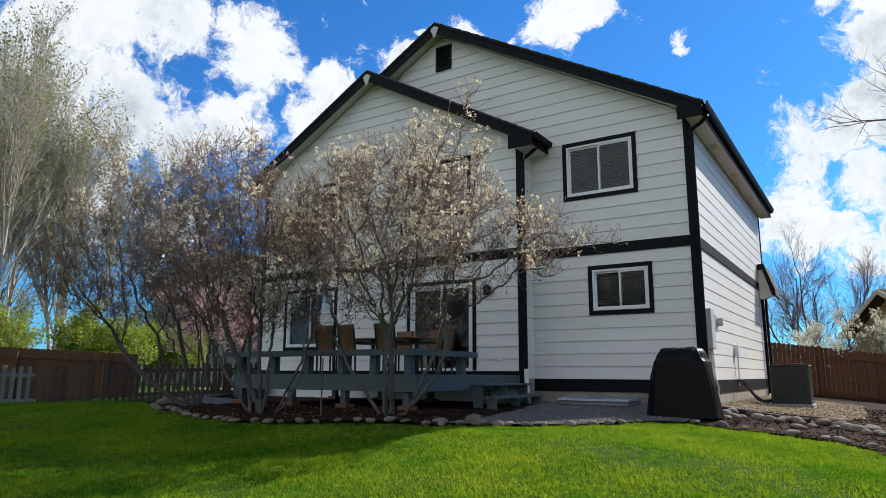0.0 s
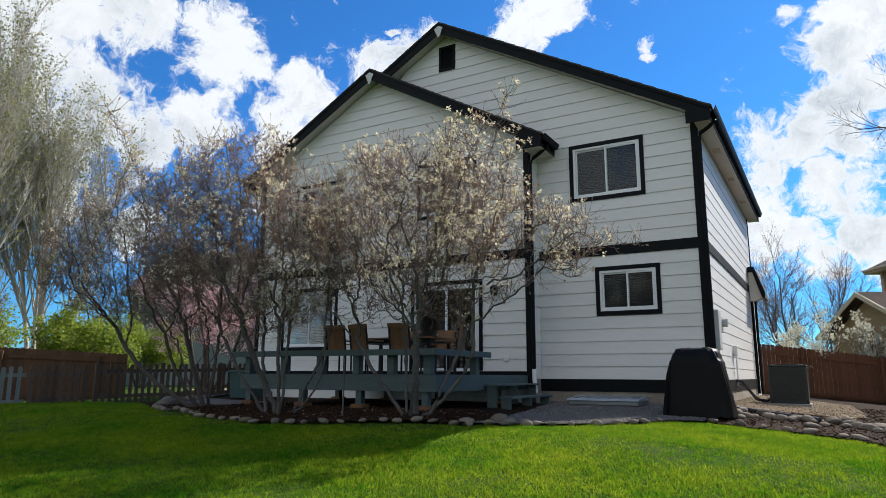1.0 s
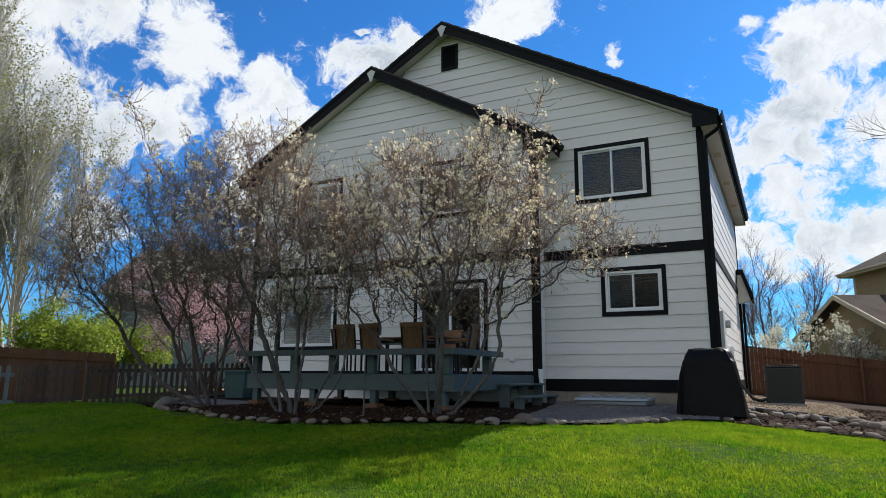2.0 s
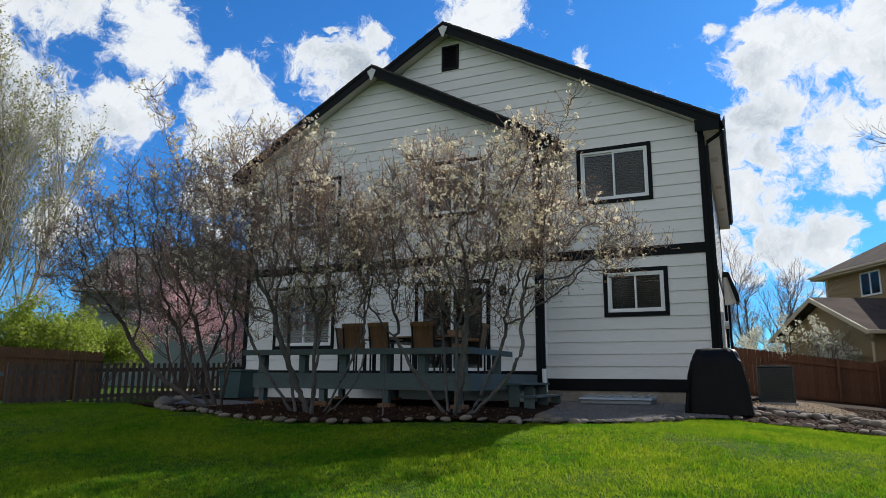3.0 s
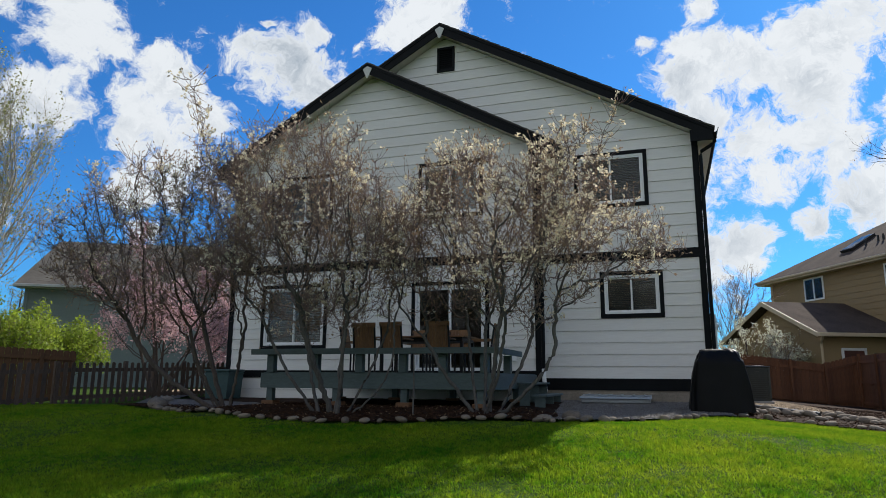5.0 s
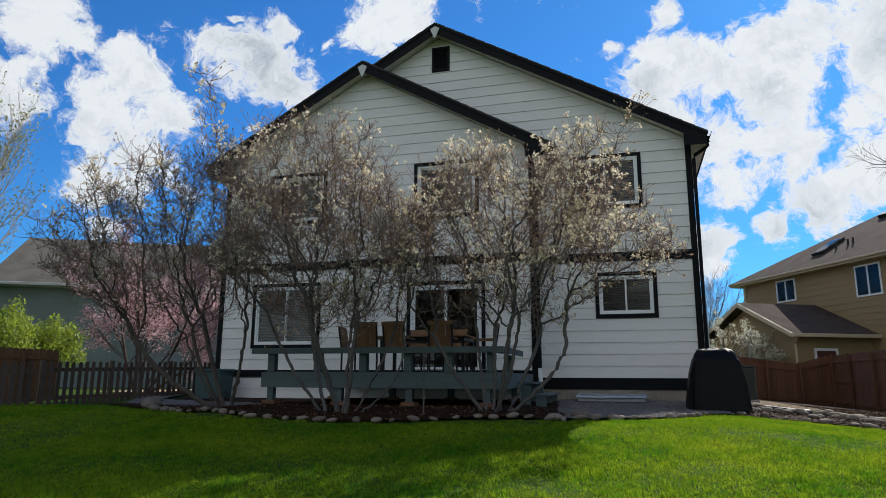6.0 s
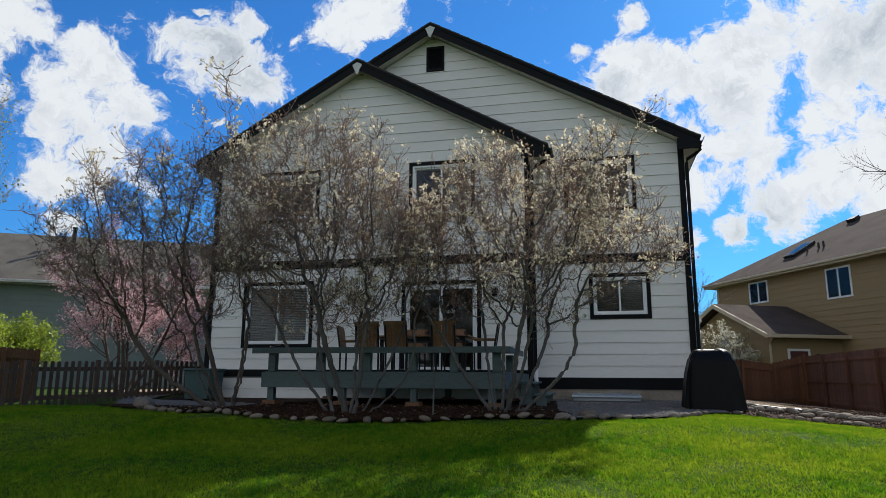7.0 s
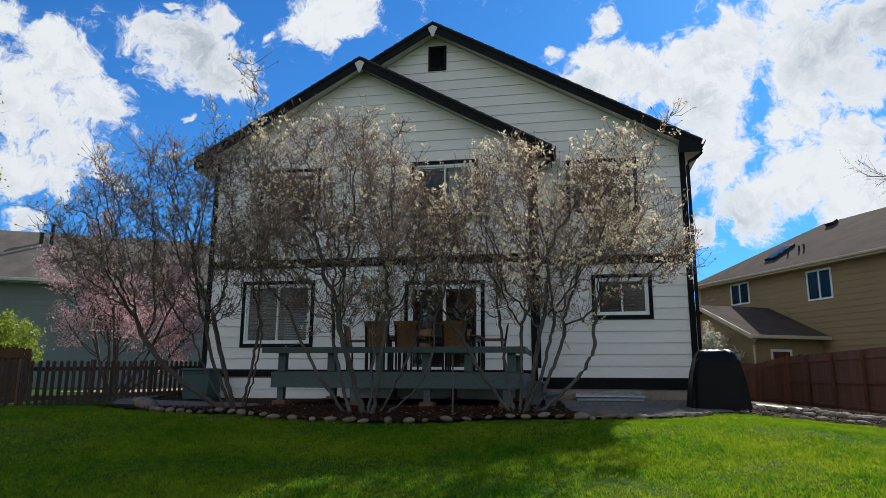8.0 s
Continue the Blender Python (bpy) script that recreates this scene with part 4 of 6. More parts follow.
def make_chair():
    c = thing("patio_chair", "brown slatted wooden patio chair on the deck", "chair", group="chairs round the patio table")
    part("seat", box(-0.24, 0.24, -0.24, 0.22, 0.42, 0.45, 0.008), "teak", c)
    for x in (-0.22, 0.22):
        part("leg", tube([(x, 0.2, 0.0), (x, 0.2, 0.42)], 0.02, 6), "iron", c)
        part("leg", tube([(x, -0.22, 0.0), (x, -0.22, 0.42), (x, -0.3, 0.92)], 0.02, 6), "iron", c)
        part("armrest", box(x - 0.03, x + 0.03, -0.24, 0.2, 0.63, 0.66, 0.006), "teak", c)
    for i in range(7):
        x = -0.19 + i * 0.0633
        part("slat", prism([(-0.225, 0.47), (-0.21, 0.47), (-0.285, 0.93), (-0.30, 0.93)], x - 0.029, x + 0.029, 'x'), "teak", c)
    part("back_rail", prism([(-0.312, 0.88), (-0.297, 0.88), (-0.306, 0.96), (-0.321, 0.96)], -0.245, 0.245, 'x'), "teak", c)
    return c


chair = make_chair()
chair.matrix_basis = pose(-6.5, -3.5, DZ, 0, 0, 4)
for x, y, r in ((-5.87, -3.52, -6), (-5.0, -3.45, 3), (-7.15, -2.7, -85), (-4.35, -2.9, 95), (-6.1, -1.85, 178), (-5.2, -1.8, 184)):
    copy_thing(chair, pose(x, y, DZ, 0, 0, r))
table = thing("patio_table", "dark wooden patio table with metal legs on the deck", "table", (-5.55, -2.7, DZ))
for i in range(7):
    part("table_slat", box(-0.95, 0.95, -0.48 + i * 0.138, -0.48 + i * 0.138 + 0.13, 0.70, 0.73, 0.004), "teak", table)
part("apron", box(-0.88, 0.88, -0.42, 0.42, 0.62, 0.698), "iron", table)
for x in (-0.85, 0.85):
    for y in (-0.38, 0.38):
        part("leg", box(x - 0.03, x + 0.03, y - 0.03, y + 0.03, 0.0, 0.62), "iron", table)

bin_ = thing("storage_bin", "teal plastic bin with a lid beside the house corner", "bin", (-11.6, -1.15, ground_z(-11.6, -1.15) + 0.03))
part("body", prism([(-0.3, 0.0), (0.3, 0.0), (0.35, 0.66), (-0.35, 0.66)], -0.3, 0.3), "teal", bin_)
part("lid", box(-0.38, 0.38, -0.34, 0.34, 0.66, 0.72, 0.015), "teal", bin_)
part("rim", box(-0.365, 0.365, -0.315, 0.315, 0.6, 0.64, 0.008), "teal", bin_)


def grill_cover():
    g = thing("covered_grill", "garden grill under a creased black fabric cover", "grill", (0.02, -1.85, ground_z(0, -1.85)))
    levels = [(0.0, 0.56, 0.37), (0.12, 0.55, 0.362), (0.3, 0.53, 0.348), (0.5, 0.505, 0.333), (0.7, 0.468, 0.318), (0.86, 0.436, 0.305), (0.92, 0.426, 0.3), (0.945, 0.415, 0.29),
              (0.975, 0.398, 0.272), (1.01, 0.38, 0.25), (1.05, 0.362, 0.225), (1.09, 0.344, 0.197), (1.125, 0.325, 0.167), (1.15, 0.298, 0.135), (1.165, 0.2, 0.085), (1.168, 0.09, 0.04)]
    n = 120
    bm = bmesh.new()
    rings = []
    for z, a, b in levels:
        ring = []
        for k in range(n):
            t = 2 * math.pi * k / n
            c, s = math.cos(t), math.sin(t)
            e = 0.27
            x, y = a * math.copysign(abs(c) ** e, c), b * math.copysign(abs(s) ** e, s)
            fold = 0.016 * math.sin(7 * t + 2.5 * z + 2.0 * math.sin(2 * t)) * (1.1 - z / 1.4) + 0.02 * noise.noise((x * 5, y * 5, z * 2.2)) + 0.012 * noise.noise((x * 14, y * 14, z * 4)) + (0.03 * noise.noise((x * 7 + z * 9, y * 7 - z * 6, 3)) if z > 0.97 else 0.0)
            r = math.hypot(x, y) or 1
            zz = z + (0.035 * noise.noise((x * 7, y * 7, 4)) + 0.015 * noise.noise((x * 17, y * 17, 8)) if z > 0.97 else 0.0) + (0.03 * abs(math.sin(4 * t)) if z == 0 else 0)
            ring.append(bm.verts.new((x * (1 + fold / r), y * (1 + fold / r), zz)))
        rings.append(ring)
    for p, q in zip(rings, rings[1:]):
        for k in range(n):
            bm.faces.new((p[k], p[(k + 1) % n], q[(k + 1) % n], q[k]))
    bm.faces.new(rings[-1])
    part("fabric_cover", bm, "cover", g, smooth=True)
    for x in (-0.42, 0.42):
        for y in (-0.2, 0.2):
            part("caster", tube([(x, y - 0.02, 0.03), (x, y + 0.02, 0.03)], 0.035, 10), "plastic", g)


grill_cover()


def condenser():
    x, y = 1.15, 3.65
    a = thing("air_conditioner", "dark grey outdoor condenser unit with louvred sides", "air conditioner", (x, y, ground_z(x, y) + 0.03), rz=0)
    w, h = 0.40, 0.92
    part("pad", box(-0.44, 0.44, -0.44, 0.44, -0.08, 0.05, 0.01), "flag", a, "grey concrete pad")
    part("coil", box(-w + 0.04, w - 0.04, -w + 0.04, w - 0.04, 0.06, h - 0.05), "acfin", a)
    for sx in (-1, 1):
        for sy in (-1, 1):
            part("corner_post", box(*sorted((sx * w, sx * (w - 0.05))), *sorted((sy * w, sy * (w - 0.05))), 0.05, h - 0.04, 0.006), "ac", a)
    for i in range(16):
        z = 0.10 + i * 0.049
        bm = bmesh.new()
        for q in ((-w + 0.05, w - 0.05, -w, -w + 0.018), (-w + 0.05, w - 0.05, w - 0.018, w), (-w, -w + 0.018, -w + 0.05, w - 0.05), (w - 0.018, w, -w + 0.05, w - 0.05)):
            add_box(bm, *q, z, z + 0.026)
        part("louvre", bm, "ac", a)
    part("base_pan", box(-w, w, -w, w, 0.05, 0.1, 0.006), "ac", a)
    part("top_cap", box(-w - 0.01, w + 0.01, -w - 0.01, w + 0.01, h - 0.04, h, 0.012), "ac", a)
    for r in (0.08, 0.16, 0.24, 0.32):
        part("fan_guard_ring", tube([(r * math.cos(t), r * math.sin(t), h + 0.02) for t in [2 * math.pi * k / 24 for k in range(25)]], 0.005, 5), "iron", a)
    hose = thing("refrigerant_hose", "black insulated hoses from the wall to the condenser", "hose", (0, 0, 0))
    part("hose", tube([(0.05, 3.3, 0.62), (0.18, 3.28, 0.6), (0.3, 3.3, 0.42), (0.45, 3.35, 0.2), (0.62, 3.45, 0.14), (0.8, 3.6, 0.2)], 0.035, 8), "plastic", hose)
    part("hose", tube([(0.05, 3.5, 0.55), (0.2, 3.5, 0.5), (0.36, 3.55, 0.3), (0.55, 3.6, 0.16), (0.8, 3.7, 0.22)], 0.018, 8), "plastic", hose)


condenser()
drain = thing("drain_pipe", "black plastic drain pipe lying on the mulch", "pipe")
part("pipe", tube([(0.12, -0.16, 0.22), (0.3, -0.22, 0.14), (1.0, -0.6, 0.07), (1.78, -1.02, -0.01)], 0.042, 10), "plastic", drain)
part("pipe_collar", tube([(1.70, -0.975, 0.0), (1.80, -1.03, -0.012)], 0.052, 10), "plastic", drain)
well = thing("window_well_cover", "pale grey ribbed plastic window well cover on the gravel", "well cover", (-2.0, -0.42, ground_z(-2, -0.4) + 0.02))
part("rim", box(-0.72, 0.72, -0.36, 0.36, 0.0, 0.10, 0.02), "galv", well)
part("lid", prism([(-0.42, 0.10), (0.4, 0.10), (0.4, 0.17), (-0.38, 0.135)], -0.74, 0.74, 'x'), "wellcover", well)
for i in range(6):
    part("rib", box(-0.62 + i * 0.24, -0.58 + i * 0.24, -0.36, 0.36, 0.165, 0.185, 0.006), "wellcover", well)
stake = thing("garden_stake", "thin grey wooden stake in the mulch bed", "stake", (-4.67, -5.75, 0.0))
part("stick", tube([(0, 0, -0.05), (0.01, 0.0, 0.5), (0.0, 0.01, 0.98)], [0.015, 0.013, 0.01], 7), "bark", stake)


# ---- fences ----
def board_mesh(name, w, h, t, dog=0.03):
    me = bpy.data.meshes.new(name)
    pr = [(-w / 2, 0), (w / 2, 0), (w / 2, h - dog), (w / 2 - dog, h), (-w / 2 + dog, h), (-w / 2, h - dog)]
    n = len(pr)
    vs = [(x, -t / 2, z) for x, z in pr] + [(x, t / 2, z) for x, z in pr]
    fs = [tuple(range(n)), tuple(range(2 * n - 1, n - 1, -1))] + [(i, i + n, (i + 1) % n + n, (i + 1) % n) for i in range(n)]
    me.from_pydata(vs, [], fs)
    me.update()
    return me


def fence(label, p0, p1, h0, h1, b0, b1, pitch, width, mat, rail_mat, rails, post_gap, front, dog=0.03, jitter=0.0, thick=0.018, extra=0.03, category="fence"):
    """A board fence from p0 to p1. h: tops, b: feet (each from end to end); front: +1 has the rails on its left side."""
    f = thing("fence", label, category, (p0[0], p0[1], 0))
    d = Vector((p1[0] - p0[0], p1[1] - p0[1], 0))
    length, ang = d.length, math.atan2(d.y, d.x)
    u = d.normalized()
    v = Vector((-u.y, u.x, 0))
    height = (h0 + h1) / 2 - (b0 + b1) / 2
    me = board_mesh("board", width, height, thick, dog)
    me.materials.append(M[mat])
    n = int(length / pitch)
    for i in range(n + 1):
        s = i * pitch
        k = s / length
        ob = new("board", me)
        ob.parent = f
        ob.matrix_basis = pose(*(u * s)[:2], h0 + (h1 - h0) * k - height + random.uniform(-jitter, jitter), random.uniform(-1, 1) * 60 * jitter, random.uniform(-1, 1) * 60 * jitter, math.degrees(ang) + random.uniform(-1.5, 1.5))
    for fr in rails:
        bm = bmesh.new()
        a, b = b0 + (h0 - b0) * fr, b1 + (h1 - b1) * fr
        off = v * front * (thick / 2 + 0.022)
        o = []
        for s, z in ((0, a), (length, b)):
            for dz in (-0.045, 0.045):
                for dv in (-0.02, 0.02):
                    o.append(bm.verts.new(u * s + off + v * dv + Vector((0, 0, z + dz))))
        for q in ((0, 1, 3, 2), (4, 6, 7, 5), (0, 4, 5, 1), (2, 3, 7, 6), (0, 2, 6, 4), (1, 5, 7, 3)):
            bm.faces.new([o[j] for j in q])
        part("rail", bm, rail_mat, f)
    s = 0.0
    while s <= length + 0.01:
        k = s / length
        c = u * s + v * front * (thick / 2 + 0.095)
        p = part("post", box(-0.045, 0.045, -0.045, 0.045, b0 + (b1 - b0) * k - 0.1, h0 + (h1 - h0) * k + extra, 0.006), rail_mat, f)
        p.matrix_basis = pose(c.x, c.y, 0, 0, 0, math.degrees(ang))
        s += post_gap
    return f


fence("red-brown stained board fence behind the side yard", (-1.2, 13.0), (4.75, 13.5), 2.05, 1.26, 0.05, -0.42, 0.145, 0.14, "redfence", "redfence", (0.15, 0.85), 2.4, -1)
fence("short red-brown stained fence panel rising to the corner post", (4.8, 13.5), (5.95, 13.6), 1.28, 1.6, -0.42, -0.42, 0.145, 0.14, "redfence", "redfence", (0.15, 0.85), 1.15, -1)
fence("tall red-brown stained fence with posts and rails", (6.0, 13.6), (6.15, -7.0), 1.56, 1.56, -0.42, -0.55, 0.145, 0.141, "redfence", "redfence", (0.12, 0.5, 0.88), 2.4, -1, extra=-0.02)
fence("tall brown fence along the far garden", (-22.4, -9.85), (-15.8, -1.85), 1.75, 1.27, -0.35, -0.1, 0.145, 0.141, "brownfence", "brownfence", (0.15, 0.85), 2.4, -1, extra=-0.1)
fence("grey weathered picket fence beside the lawn", (-16.2, -9.0), (-14.78, -5.2), 0.80, 0.86, -0.22, -0.14, 0.17, 0.09, "greypicket", "greypicket", (0.18, 0.8), 1.7, 1, 0.025, 0.012)
fence("brown weathered picket fence with gaps", (-14.72, -5.1), (-14.25, -3.9), 0.88, 0.93, -0.14, -0.08, 0.165, 0.09, "picket", "picket", (0.18, 0.8), 1.5, 1, 0.025, 0.012)
fence("brown weathered picket fence behind the shrubs", (-14.2, -3.75), (-12.95, 1.3), 0.93, 1.05, -0.05, 0.05, 0.165, 0.085, "picket", "picket", (0.18, 0.82), 1.7, 1, 0.025, 0.008)


# ---- neighbouring houses ----
def lapped(bm, u0, u1, z0, z1, y, step=0.25):
    z = z0
    while z < z1:
        t = min(z + step, z1)
        add_prism(bm, [(y, z), (y - 0.03, z), (y - 0.01, t), (y, t)], u0, u1, 'x')
        z = t


def small_window(parent, x0, x1, z0, z1, y):
    w = new("window")
    w.parent = parent
    w["label"] = "white framed sliding window"
    bm = bmesh.new()
    f = 0.075
    for q in ((x0, x1, z1 - f, z1), (x0, x1, z0, z0 + f), (x0, x0 + f, z0 + f, z1 - f), (x1 - f, x1, z0 + f, z1 - f), ((x0 + x1) / 2 - 0.035, (x0 + x1) / 2 + 0.035, z0 + f, z1 - f)):
        add_box(bm, q[0], q[1], y - 0.06, y - 0.02, q[2], q[3])
    part("frame", bm, "vinyl", w)
    part("backing", box(x0 + f, x1 - f, y - 0.033, y - 0.029, z0 + f, z1 - f), "blind", w)
    part("pane", box(x0 + f, x1 - f, y - 0.046, y - 0.04, z0 + f, z1 - f), "glass", w)
    part("curtain", box((x0 + x1) / 2 + 0.12, x1 - f - 0.04, y - 0.038, y - 0.034, z0 + f + 0.05, z1 - f), "curtain", w)


def tan_house():
    # local x runs along the wall towards the viewer's right, local -y is the wall's outside
    ang = math.degrees(math.atan2(-0.894, 0.447))
    h = thing("tan_house", "tan two-storey neighbour house with a brown shingle roof", "house", (8.1, 15.7, -0.4), rz=ang)
    E = 6.15
    part("wall", box(-8.0, 14.0, 0.0, 9.0, 0.0, E - 0.1), "tansiding", h)
    bm = bmesh.new()
    lapped(bm, -8.02, 14.0, 0.0, E - 0.1, 0.0, 0.27)
    part("siding", bm, "tansiding", h)
    part("corner_board", box(-8.06, -7.9, -0.05, 0.05, 0.0, E - 0.1), "tantrim", h)
    # hipped roof
    o, rise, half = 0.5, 2.95, 5.0
    bm = bmesh.new()
    c = [(-8.0 - o, -o, E), (14 + o, -o, E), (14 + o, 9 + o, E), (-8 - o, 9 + o, E), (-8 - o + half, 4.5, E + rise), (14 + o - half, 4.5, E + rise)]
    vs = [bm.verts.new(p) for p in c] + [bm.verts.new((x, y, z - 0.16)) for x, y, z in c[:4]]
    for q in ((0, 1, 5, 4), (2, 3, 4, 5), (3, 0, 4), (1, 2, 5), (0, 6, 7, 1), (1, 7, 8, 2), (2, 8, 9, 3), (3, 9, 6, 0), (9, 8, 7, 6)):
        bm.faces.new([vs[i] for i in q])
    roof = part("roof", bm, "brownroof", h)
    part("fascia", box(-8 - o - 0.02, 14 + o, -o - 0.03, -o - 0.003, E - 0.2, E + 0.0), "tantrim", roof)
    part("fascia", box(-8 - o - 0.03, -8 - o - 0.003, -o, 9 + o, E - 0.2, E + 0.0), "tantrim", roof)
    part("gutter", box(-8 - o, 14 + o, -o - 0.13, -o - 0.032, E - 0.12, E - 0.01, 0.02), "tantrim", roof)
    part("soffit", box(-8 - o + 0.02, 14 + o, -o, 0.0, E - 0.175, E - 0.162), "tantrim", roof)
    k = rise / half

    def on_roof(name, x, dist, w, d, ht, mat, label=""):
        b = box(-w / 2, w / 2, -d / 2, d / 2, 0.0, ht, 0.01)
        ob = part(name, b, mat, roof, label)
        ob.matrix_basis = pose(x, -o + dist, E + dist * k, math.degrees(math.atan(k)), 0, 0)
    on_roof("skylight", -3.4, 1.95, 0.75, 1.5, 0.14, "iron", "dark framed skylight")
    on_roof("skylight_glass", -3.4, 1.95, 0.62, 1.36, 0.155, "glass", "skylight glass")
    on_roof("roof_vent", -2.5, 4.5, 0.5, 0.4, 0.18, "iron")
    on_roof("roof_vent", 3.2, 4.5, 0.5, 0.4, 0.18, "iron")
    on_roof("roof_vent", 3.4, 3.7, 0.3, 0.3, 0.16, "iron")
    for x, dist in ((-2.55, 1.6), (-2.0, 1.75), (-1.75, 1.8), (4.7, 2.6)):
        part("vent_pipe", tube([(x, -o + dist, E + dist * k - 0.05), (x, -o + dist, E + dist * k + 0.26)], 0.05, 8), "iron", roof)
    small_window(h, -5.45, -4.1, 4.8, 5.9, 0.0)
    small_window(h, -0.45, 0.9, 4.5, 5.85, 0.0)
    # low wing with its gable towards the garden
    W0, W1, D = -5.9, 0.0, 3.6
    part("wing_wall", prism([(W0, 0), (W1, 0), (W1, 2.85), ((W0 + W1) / 2, 4.2), (W0, 2.85)], -D, 0.0), "tansiding", h)
    bm = bmesh.new()
    z = 0.0
    while z < 4.0:
        t = z + 0.27
        r = min(2.95, max(0.05, (4.22 - t) / 0.4576)) if t > 2.85 else 2.95
        add_prism(bm, [(-D, z), (-D - 0.03, z), (-D - 0.01, t), (-D, t)], (W0 + W1) / 2 - r, (W0 + W1) / 2 + r, 'x')
        z = t
    part("siding", bm, "tansiding", h)
    part("wing_side", box(W1, W1 + 0.02, -D, 0.0, 0.0, 2.85), "tansiding", h)
    mid = (W0 + W1) / 2
    s = 0.46
    for end, sg in ((W0 - 0.45, -1), (W1 + 0.45, 1)):
        ze = 4.45 - s * abs(end - mid)
        wr = part("wing_roof", prism([(mid, 4.45), (end, ze), (end, ze - 0.14), (mid, 4.31)], -D - 0.45, 0.0), "brownroof", h)
        part("rake_board", prism([(mid, 4.44), (end, ze - 0.01), (end, ze - 0.2), (mid, 4.24)], -D - 0.49, -D - 0.455), "tantrim", wr)
        part("fascia", box(*sorted((end, end + sg * 0.12)), -D - 0.49, 0.0, ze - 0.17, ze - 0.02, 0.01), "tantrim", wr)
    part("downspout", tube([(W1 + 0.5, -D - 0.3, 2.75), (W1 + 0.3, -D - 0.2, 2.6), (W1 + 0.06, -D - 0.05, 2.45), (W1 + 0.06, -D - 0.05, 0.0)], 0.05, 8), "tantrim", h)
    d = new("side_door")
    d.parent = h
    d["label"] = "dark red side door in a white frame"
    bm = bmesh.new()
    for q in ((-2.05, -1.95, 0.0, 2.2), (-1.05, -0.95, 0.0, 2.2), (-2.05, -0.95, 2.2, 2.3)):
        add_box(bm, W1 + 0.02, W1 + 0.06, q[0] - 0.75, q[1] - 0.75, q[2], q[3])
    part("frame", bm, "vinyl", d)
    part("leaf", box(W1 + 0.02, W1 + 0.04, -2.7, -1.8, 0.0, 2.2), "door", d)
    part("wall_lamp", box(W1 + 0.02, W1 + 0.16, -1.4, -1.24, 1.85, 2.1, 0.02), "iron", h)


tan_house()


def grey_house():
    ang = math.degrees(math.atan2(0.48, 0.877))
    h = thing("grey_house", "blue-grey neighbour house with a brown shingle roof", "house", (-30.1, 8.6, -0.5), rz=ang)
    part("wall", box(-0.5, 16.0, 0.0, 9.0, 0.0, 5.4), "greysiding", h)
    bm = bmesh.new()
    lapped(bm, -0.52, 16.0, 0.0, 5.4, 0.0, 0.27)
    part("siding", bm, "greysiding", h)
    part("corner_board", box(-0.56, -0.4, -0.06, 0.06, 0.0, 5.4), "greysiding", h)
    s = 0.62
    r = part("roof", prism([(-0.5, 5.5), (4.5, 5.5 + 5.0 * s), (9.5, 5.5), (9.5, 5.34), (4.5, 5.34 + 5.0 * s), (-0.5, 5.34)], -0.9, 16.4, 'x'), "greyroof", h)
    part("gutter", box(-0.9, 16.4, -0.63, -0.5, 5.36, 5.5, 0.02), "meter", r)
    part("soffit", box(-0.8, 16.2, -0.5, 0.0, 5.32, 5.338), "meter", r)
    part("gable", prism([(0.0, 5.4), (9.0, 5.4), (4.5, 5.4 + 4.5 * s)], -0.5, -0.4, 'x'), "greysiding", h)
    for x, d in ((3.2, 3.6), (2.7, 3.7)):
        part("vent_pipe", tube([(x, -0.5 + d, 5.5 + d * s - 0.1), (x, -0.5 + d, 5.5 + d * s + (1.0 if x > 3 else 0.5)), (x, -0.5 + d, 5.5 + d * s + (1.1 if x > 3 else 0.55))], [0.1, 0.1, 0.15], 8), "iron", r)
    small_window(h, 6.0, 7.4, 3.2, 4.5, 0.0)
    small_window(h, 11.0, 12.4, 3.2, 4.5, 0.0)


grey_house()


# ---- plants ----
def np_mesh(name, verts, faces, mat, parent=None, label="", smooth=False):
    """A mesh from arrays of places and of faces with the same number of corners."""
    me = bpy.data.meshes.new(name)
    faces = np.asarray(faces, dtype=np.int32)
    me.vertices.add(len(verts))
    me.vertices.foreach_set("co", np.asarray(verts, dtype=np.float32).ravel())
    me.loops.add(faces.size)
    me.loops.foreach_set("vertex_index", faces.ravel())
    me.polygons.add(len(faces))
    me.polygons.foreach_set("loop_start", np.arange(0, faces.size, faces.shape[1], dtype=np.int32))
    me.update(calc_edges=True)
    return link_mesh(name, me, mat, parent, label, smooth)


def limbs_mesh(name, lines, sides, mat, parent, label=""):
    """Tapered round limbs along many lines of points."""
    verts, faces = [], []
    ang = [(math.cos(2 * math.pi * k / sides), math.sin(2 * math.pi * k / sides)) for k in range(sides)]
    for pts, rad in lines:
        start = len(verts)
        for i, p in enumerate(pts):
            d = pts[min(i + 1, len(pts) - 1)] - pts[max(i - 1, 0)]
            d.normalize()
            u = d.cross(Vector((0.3, 0.2, 0.93)) if abs(d.z) < 0.85 else Vector((1, 0.1, 0)))
            u.normalize()
            v = d.cross(u)
            r = rad[i]
            verts += [(p.x + r * (c * u.x + s * v.x), p.y + r * (c * u.y + s * v.y), p.z + r * (c * u.z + s * v.z)) for c, s in ang]
        for i in range(len(pts) - 1):
            a, b = start + i * sides, start + (i + 1) * sides
            faces += [(a + k, a + (k + 1) % sides, b + (k + 1) % sides, b + k) for k in range(sides)]
    return np_mesh(name, verts, faces, mat, parent, label, smooth=True)


def rand_dir(rng):
    v = Vector((rng.gauss(0, 1), rng.gauss(0, 1), rng.gauss(0, 1)))
    return v.normalized()


